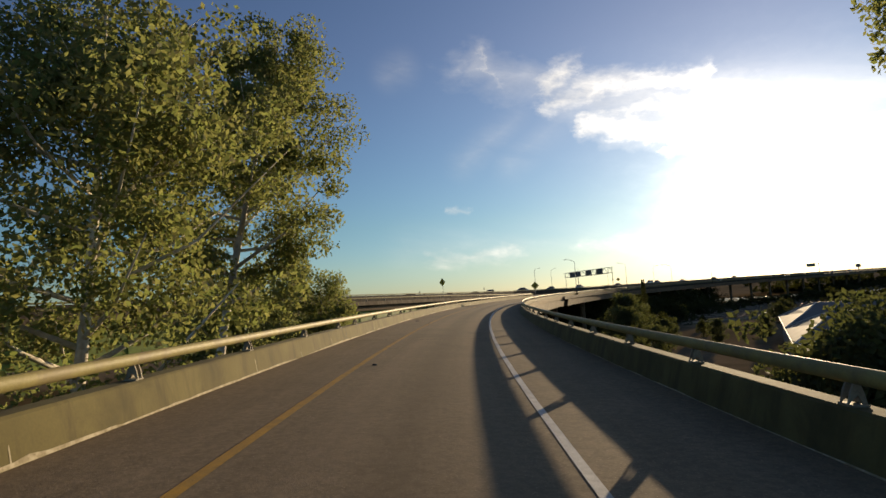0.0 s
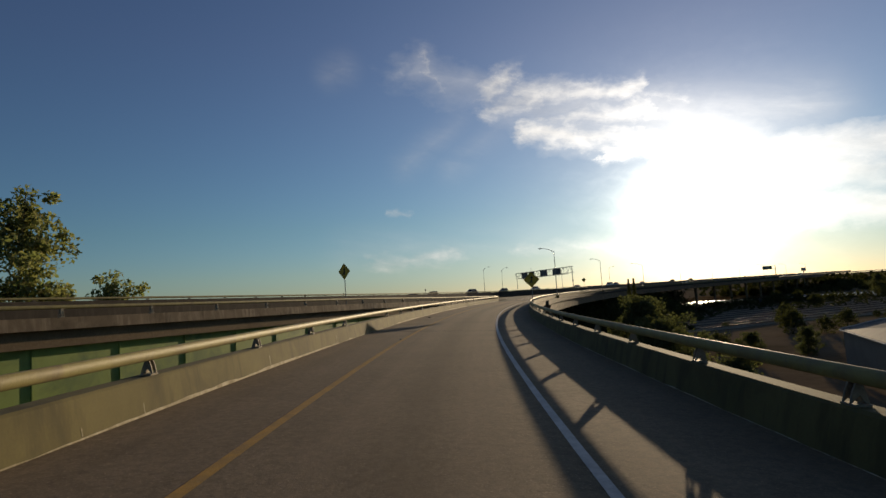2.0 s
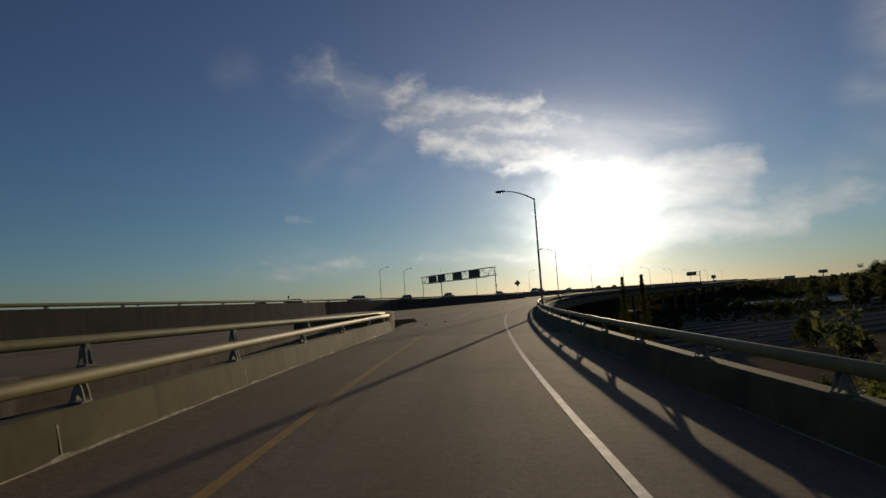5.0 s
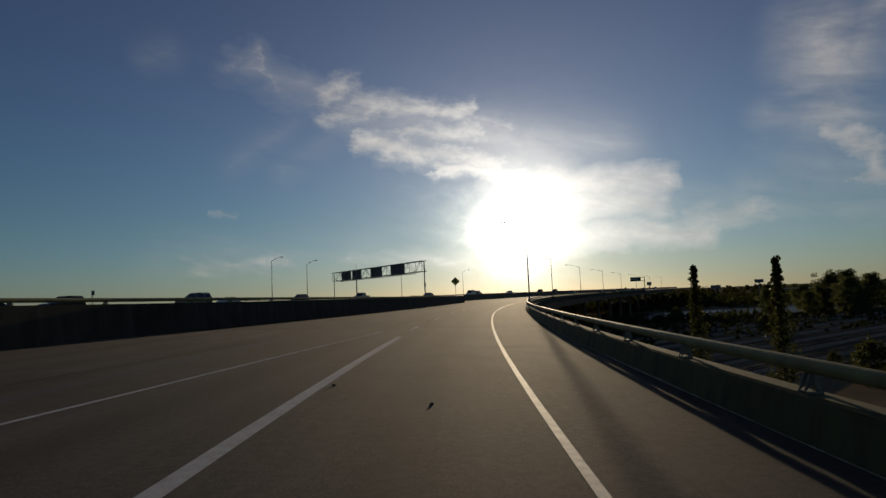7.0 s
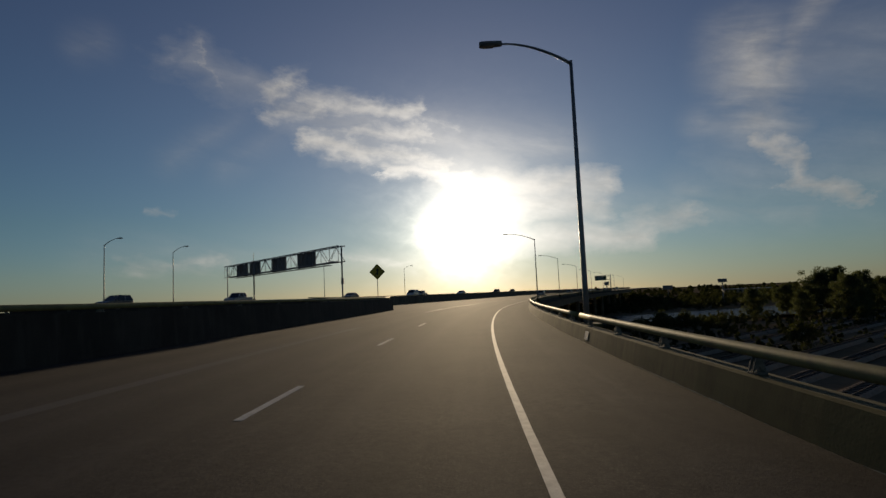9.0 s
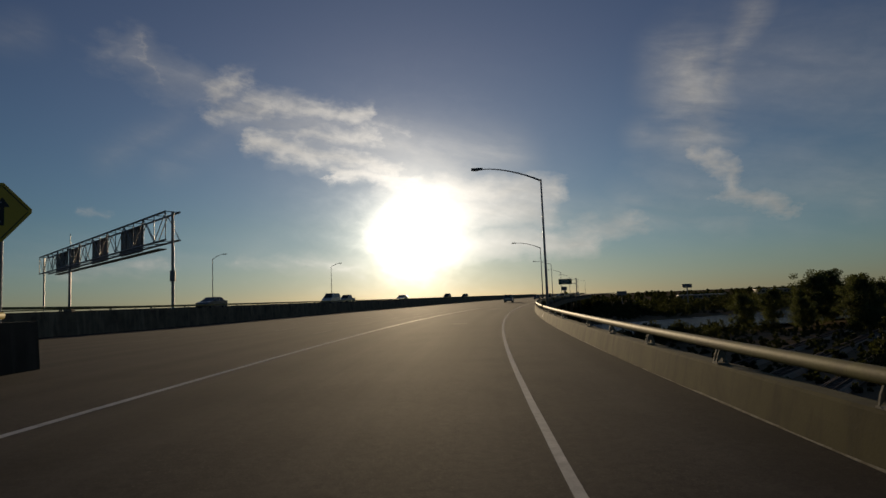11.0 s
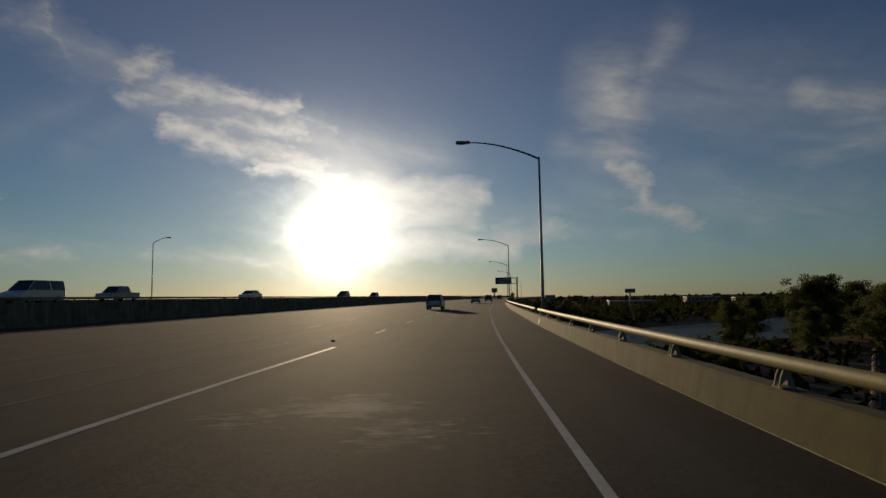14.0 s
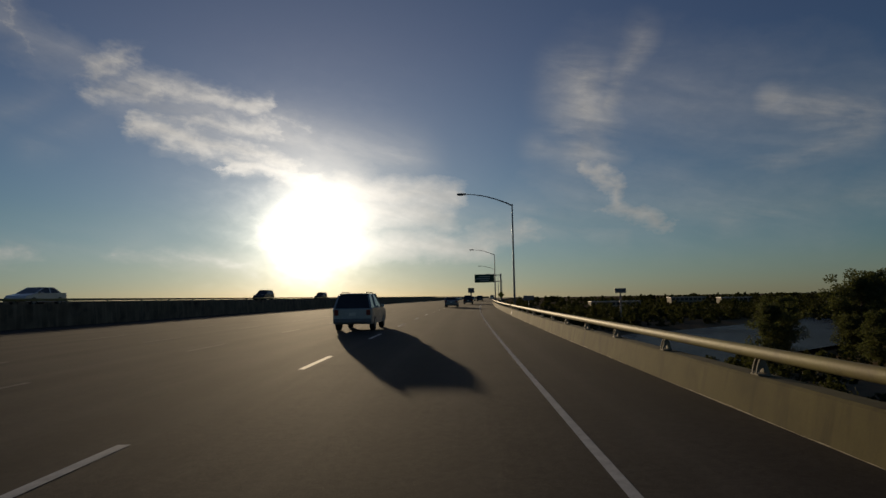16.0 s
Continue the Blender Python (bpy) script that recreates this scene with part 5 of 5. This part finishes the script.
# sycamores close to the ramp
put(tree("tall sycamore with a pale peeling trunk beside the ramp", 3, 25, 4.6, 0.5, 44000, 0.1, BARK, LEAF, (-0.6, 2.5), 1.3, 28, 0.32), -16.2, 9.0, -13.6)
put(tree("tall sycamore with a leaning pale trunk beside the ramp", 8, 29.5, 4.4, 0.52, 56000, 0.1, BARK, LEAF, (2.2, 3.8), 1.1, 38, 0.34), -22.4, 19.2, -13.6)
put(tree("sycamore with green and rusty leaves behind the parapet", 14, 17.1, 2.0, 0.5, 15000, 0.1, BARK, LEAF, (0.1, 0.4), 0.95, 22, 0.2), -25.2, 31.5, -13.6)
put(tree("bushy young sycamore behind the ramp parapet", 17, 17.0, 3.0, 0.6, 17000, 0.1, BARK, LEAF, (-0.4, 0.6), 1.1, 22, 0.2), -25.6, 24.5, -13.6)
put(tree("low bushy sycamore behind the ramp parapet", 18, 15.6, 3.2, 0.55, 20000, 0.1, BARK, LEAF, (-0.4, 0.6), 1.0, 18, 0.2), -29.0, 31.0, -13.6)
put(tree("slender tree on the outer side of the ramp", 21, 29, 4.2, 0.8, 7000, 0.14, DARK_BARK, LEAF, (-0.5, 0.5), 1.1, 12, 0.24), 9.4, 29.0, -13.6)
# trees beyond the joining road
poplar = put(tree("narrow tall tree beyond the carriageway", 31, 24, 2.5, 0.35, 9000, 0.2, DARK_BARK, LEAF, (0.3, 0.2), 1.15, 22, 0.25), -64.0, 74.5, -13.6, 0, 1.05)
put_copy(poplar, -56.5, 76.5, -13.6, 140, 0.76)
put_copy(poplar, -71.6, 66.6, -13.6, 60, 0.78)
# oak-like trees on the river side
oak = put(tree("broad green tree by the river", 41, 14, 4.6, 0.06, 15000, 0.22, DARK_BARK, LEAF_OAK, (0.3, 0.3), 1.5, 30, 0.3), 140, 461, -15.0, 0, 1.35)
shrub = put(tree("low dark green shrub on dry ground", 47, 4.6, 2.6, 0.08, 1800, 0.22, DARK_BARK, LEAF_DARK, (0.2, 0.1), 1.1, 12, 0.1), 30, 230, -14.2)
for x, y, s, a in ((108, 459, 0.92, 200), (131, 457, 0.7, 90), (150, 465, 1.45, 30), (163, 464, 1.3, 100), (138, 483, 1.0, 0), (128, 426, 1.2, 60), (139, 436, 0.95, 10), (118, 441, 0.8, 240), (176, 470, 1.1, 280), (196, 480, 1.2, 20), (152, 430, 1.0, 190),
                   (166, 441, 1.25, 330), (215, 500, 1.1, 45), (186, 455, 1.1, 75), (205, 470, 1.3, 110), (230, 488, 1.2, 160)):
    put_copy(oak, x, y, -15.0, a, s)
# leafy trees on the low ground between the ramp, the shed and the rail yard
for x, y, k, a in ((4.5, 31, 0.94, 0), (9, 40, 0.98, 80), (12, 50, 0.8, 200), (-10, 62, 0.5, 20), (-14, 84, 0.6, 210), (-12, 104, 0.6, 45), (-18, 118, 0.8, 250), (-21, 133, 0.95, 330), (-14, 150, 0.5, 190), (-3, 160, 0.42, 75),
                   (8, 172, 0.4, 270), (20, 168, 0.45, 100), (34, 176, 0.5, 35), (46, 172, 0.42, 145), (60, 184, 0.55, 220)):
    put_copy(oak, x, y, -14.6, a, k)


def conifer(label, seed, height, reach, leaves, size):
    """Slim cone of needle clumps on short drooping boughs round one stem. Foot at the origin."""
    rngc = np.random.default_rng(seed)
    thing = tagged(new("conifer"), label, "tree", "trees")
    bm = loft(tube_rings([(0, 0, 0), (0.05, 0, height * 0.5), (0, 0.04, height)], [0.13, 0.08, 0.02], 7))
    ends, sizes = [], []
    for i in range(110):
        u = 0.1 + 0.89 * i / 109
        out = reach * (1.02 - u) * (0.7 + 0.5 * rngc.random())
        a = i * 2.4 + rngc.random() * 0.6
        for f in (0.35, 0.7, 1.0):
            ends.append((math.cos(a) * out * f, math.sin(a) * out * f, height * u - 0.25 * out * f))
            sizes.append(0.2 + 0.32 * (1 - u) * reach)
    part("trunk", bm, DARK_BARK, thing, smooth=True)
    v, f = leaf_cloud(rngc, ends, sizes, leaves // len(ends), size)
    new("crown", fast_mesh("crown", v, f, LEAF_DARK)).parent = thing
    return thing


pine = put(conifer("slim young conifer beside the road", 55, 17.0, 1.9, 9000, 0.08), -24.5, 197, -14.0)
put_copy(pine, -23.0, 189, -14.0, 90, 1.0)
rng = np.random.default_rng(5)
for i in range(70):
    x, y = rng.uniform(-18, 150), rng.uniform(120, 420)
    d = min(math.hypot(x - _x[k], y - _y[k]) for k in range(0, len(_x), 12))
    if d < 9 or (12 < x < 120 and 280 < y < 400 and i % 4):
        continue
    put_copy(shrub, x, y, -14.2, rng.uniform(0, 360), rng.uniform(0.4, 1.3))


def woods(name, label, seed, n, area, z, tall, size, leaf, cap=99.0):
    """A far belt of trees: clumps of leaves over the given rectangle along a line."""
    rng = np.random.default_rng(seed)
    (x0, y0), (x1, y1), depth = area
    u, w = rng.random(n), rng.random(n)
    d = Vector((x1 - x0, y1 - y0, 0)).normalized()
    px = x0 + (x1 - x0) * u - d.y * depth * w
    py = y0 + (y1 - y0) * u + d.x * depth * w
    h = tall * (0.55 + 0.45 * rng.random(n) ** 0.7) * (0.8 + 0.3 * np.sin(u * 37) * np.sin(u * 91 + 1))
    h = np.minimum(h, cap)
    cs, rs = [], []
    for i in range(n):
        for k in range(7):
            f = (k + 0.5) / 7
            spread = tall * 0.22 * math.sin(math.pi * min(1, 0.25 + f * 0.75))
            cs.append((px[i] + rng.normal() * spread, py[i] + rng.normal() * spread, z + h[i] * f))
            rs.append(tall * 0.14)
    v, f = leaf_cloud(rng, cs, rs, 26, size)
    ob = new(name, fast_mesh(name, v, f, leaf))
    return tagged(ob, label, "woods", kind="stuff")


woods("far_woods", "dark belt of trees on the far river bank", 61, 260, ((150, 640), (520, 700), 130), -15, 11, 0.7, LEAF_DARK)
woods("far_woods", "dark belt of trees on the valley skyline", 62, 420, ((60, 900), (1100, 1060), 260), -15, 14, 1.1, LEAF_DARK)
woods("far_woods", "dark belt of trees beside the rail yard", 63, 170, ((150, 350), (340, 500), -60), -15, 14, 0.6, LEAF_DARK)
woods("far_woods", "dark belt of trees along the far river bank", 71, 170, ((40, 610), (420, 735), 45), -15, 8, 0.5, LEAF_DARK)
woods("far_woods", "dark belt of trees behind the river", 72, 260, ((40, 620), (520, 780), 110), -15, 9, 0.7, LEAF_DARK)
woods("far_woods", "tall dark trees beyond the river bend", 73, 150, ((235, 450), (470, 550), -40), -15, 17, 0.6, LEAF_DARK)
woods("far_woods", "dark belt of trees towards the town", 64, 200, ((300, 500), (900, 640), 160), -15, 14, 0.9, LEAF_DARK)
woods("far_woods", "low scrub on the near river bank", 65, 170, ((0, 418), (100, 455), -22), -14.8, 5.2, 0.3, LEAF_DARK)
woods("far_woods", "low dark scrub and grass towards the river", 76, 800, ((0, 395), (260, 492), -75), -14.6, 2.6, 0.3, LEAF_DARK)
woods("far_woods", "dark leafy trees on the far bank of the river", 77, 380, ((60, 540), (360, 646), 90), -15, 8, 0.5, LEAF_DARK)
woods("far_woods", "low scrub along the foot of the bridge", 66, 120, ((-26, 215), (4, 350), -10), -15, 4.0, 0.25, LEAF_DARK)
woods("far_woods", "hazy dark trees along the horizon", 74, 420, ((-300, 1500), (2600, 1500), 300), -15, 15, 2.6, LEAF_DARK)
woods("far_woods", "dark trees between the town buildings", 75, 260, ((220, 790), (620, 860), -60), -15, 9, 0.7, LEAF_DARK)
woods("far_woods", "dense scrub under the bridge behind the columns", 67, 650, ((-40, 195), (-4, 370), 26), -15, 17, 0.5, LEAF_DARK, 11.3)


# ---- river ----
def water():
    m = bpy.data.materials.new("river_water")
    m.use_nodes = True
    n = Nodes(m.node_tree)
    out = n.tree.nodes.new("ShaderNodeOutputMaterial")
    at = n.tree.nodes.new("ShaderNodeNewGeometry").outputs["Position"]
    muddy = n.add("ShaderNodeBsdfDiffuse", Color=(0.045, 0.048, 0.044, 1))
    shine = n.add("ShaderNodeBsdfGlossy", Color=(0.8, 0.8, 0.8, 1), Roughness=0.22)
    bump = n.add("ShaderNodeBump", Strength=0.6, Distance=0.4, Height=n.noise(at, 0.9, 4.0))
    n.put(muddy.inputs["Normal"], bump.outputs[0]), n.put(shine.inputs["Normal"], bump.outputs[0])
    # wind-broken water throws back about a third of the low sky
    n.put(out.inputs[0], n.add("ShaderNodeMixShader", i0=n.math("ADD", 0.07, n.math("MULTIPLY", n.noise(at, 0.03, 3.0), 0.2)), i1=muddy.outputs[0], i2=shine.outputs[0]).outputs[0])
    mid = RIVER
    vs, fs = [], []
    for i, (x, y) in enumerate(mid):
        a, c = mid[max(i - 1, 0)], mid[min(i + 1, len(mid) - 1)]
        d = Vector((c[0] - a[0], c[1] - a[1], 0)).normalized()
        nn = Vector((-d.y, d.x, 0)) * 36
        vs += [(x - nn.x, y - nn.y, -14.4), (x + nn.x, y + nn.y, -14.4)]
        if i:
            k = 2 * i
            fs.append((k - 2, k, k + 1, k - 1))
    tagged(mesh_part("river", vs, fs, m), "still grey river water between wooded banks", "river", kind="structure")


water()


# ---- rail yard ----
def rail_track(k):
    thing = tagged(new("rail_track"), "railway track on pale ballast in the valley", "rail track", "rail tracks", "structure")
    ax, ay = Vector((0.78, 0.62, 0)).normalized(), Vector((-0.62, 0.78, 0)).normalized()
    o = Vector((-10, 235, -13.35)) + ay * (k * 9.5)
    ring = lambda u, w, z0, z1: [o + ax * u + ay * a + Vector((0, 0, z)) for a, z in ((-w, z0), (-w * 0.8, z1), (w * 0.8, z1), (w, z0))]
    part("ballast", loft([ring(u, 2.0, -0.7, 0.0) for u in (-40, 100, 330)]), BALLAST, thing)
    for g in (-0.72, 0.72):
        part("rail", loft([[o + ax * u + ay * (g + a) + Vector((0, 0, z)) for a, z in ((-0.05, 0.1), (-0.05, 0.26), (0.05, 0.26), (0.05, 0.1))] for u in (-40, 330)]), RUST, thing)
    bm = bmesh.new()
    turn = math.atan2(ax.y, ax.x)
    me = bpy.data.meshes.new("sleepers")
    vs, fs = [], []
    for i in range(250):
        c = o + ax * (-40 + i * 1.4)
        b = len(vs)
        for z in (0.0, 0.12):
            for p, q in ((-0.14, -1.25), (0.14, -1.25), (0.14, 1.25), (-0.14, 1.25)):
                vs.append(tuple(c + ax * p + ay * q + Vector((0, 0, z))))
        fs += [(b + 4, b + 5, b + 6, b + 7), (b, b + 1, b + 5, b + 4), (b + 1, b + 2, b + 6, b + 5), (b + 2, b + 3, b + 7, b + 6), (b + 3, b, b + 4, b + 7)]
    bm.free()
    tagged(mesh_part("sleepers", vs, fs, DARK_BARK, thing), kind="stuff")


BALLAST = surface("pale_ballast", (0.26, 0.2, 0.145), (0.38, 0.3, 0.22), 0.6, 8, 0.95, bump=0.5, spec=0.0)
for k in range(8):
    rail_track(k)


# ---- buildings ----
ROOF = surface("grey_sheet_roof", (0.45, 0.45, 0.45), (0.34, 0.34, 0.35), 0.5, 8, 0.45, 0.3, bump=0.1)
RENDERED = surface("tan_rendered_wall", (0.3, 0.26, 0.2), (0.22, 0.19, 0.15), 0.3, 5, 0.85, bump=0.1)


def building(label, x, y, z, w, d, h, turn, storeys, bays, wall=None):
    thing = tagged(new("building"), label, "building", "distant buildings")
    m = pose(x, y, z, 0, 0, turn)
    bm = bmesh.new()
    box_bm(bm, m @ pose(0, 0, h / 2), w, d, h, 0.1)
    part("wall", bm, wall or RENDERED, thing)
    bm = bmesh.new()
    box_bm(bm, m @ pose(0, 0, h + 0.2), w + 1.0, d + 1.0, 0.4, 0.08)
    part("roof", bm, ROOF, thing)
    bm0 = bmesh.new()
    box_bm(bm0, pose(0, 0, 0), w / bays * 0.66, 0.2, h / storeys * 0.55, 0.03)
    me = bpy.data.meshes.new("window")
    bm0.to_mesh(me)
    bm0.free()
    me.materials.append(CAR_GLASS)
    for i in range(bays):
        for j in range(storeys):
            ob = new("window", me)
            ob.parent = thing
            ob.matrix_basis = m @ pose((i + 0.5) / bays * w - w / 2, -d / 2 - 0.02, (j + 0.5) / storeys * h)
    return thing


building("tan three-storey building among trees beyond the river", 412, 850, -15, 34, 18, 12, -25, 3, 8)
building("long tan office building among trees beyond the river", 462, 838, -15, 30, 16, 11, -25, 3, 7)
building("low tan building behind the river trees", 340, 872, -15, 50, 16, 9, -20, 2, 10)
building("tan low building near the skyline", 640, 800, -15, 60, 20, 14, -35, 3, 10)


TENT = surface("weathered_sheet_roof", (0.12, 0.11, 0.105), (0.17, 0.158, 0.15), 0.4, 9, 0.75, bump=0.05, spec=0.15)


def shed():
    """Long low shed beside the ramp; three hipped sheet roofs side by side, their ridges running away from the road."""
    thing = tagged(new("shed"), "long shed with three pale hipped sheet roofs below the ramp", "shed")
    lean = (10.6 - 6.6) / (160 - 70)
    eave = lambda y: 6.6 + lean * (y - 70)
    base, h, top, deep = -14.2, -8.5, -4.7, 62
    ring = lambda z: [Vector((eave(y) + dx, y, z)) for y, dx in ((70, 0.4), (160, 0.4), (160, deep - 1), (70, deep - 1))]
    part("wall", loft([ring(base), ring(h)]), RENDERED, thing)
    for a, b in ((70, 95), (95, 124), (124, 160)):
        m, w = (a + b) / 2, (b - a) / 2
        lo = [Vector((eave(a), a, h)), Vector((eave(a) + deep, a, h)), Vector((eave(b) + deep, b, h)), Vector((eave(b), b, h))]
        mid = [Vector((eave(m) + 3.6, m - w * 0.45, h + (top - h) * 0.6)), Vector((eave(m) + deep - 6, m - w * 0.45, h + (top - h) * 0.6)), Vector((eave(m) + deep - 6, m + w * 0.45, h + (top - h) * 0.6)), Vector((eave(m) + 3.6, m + w * 0.45, h + (top - h) * 0.6))]
        hi = [Vector((eave(m) + 6.5, m - 0.2, top)), Vector((eave(m) + deep - 11, m - 0.2, top)), Vector((eave(m) + deep - 11, m + 0.2, top)), Vector((eave(m) + 6.5, m + 0.2, top))]
        roof = part("roof", loft([lo, [v + Vector((0, 0, 0.18)) for v in lo], mid, hi]), TENT, thing)
        part("ridge_cap", loft(tube_rings([lo[3] + Vector((0, 0, 0.2)), mid[3], hi[3]], 0.12, 6)), WHITE, roof)
        part("ridge_cap", loft(tube_rings([lo[0] + Vector((0, 0, 0.2)), mid[0], hi[0]], 0.12, 6)), WHITE, roof)
        part("gutter", loft(tube_rings([lo[0] + Vector((-0.1, 0, 0.05)), lo[3] + Vector((-0.1, 0, 0.05))], 0.12, 6)), WHITE, roof)
    return thing


shed()
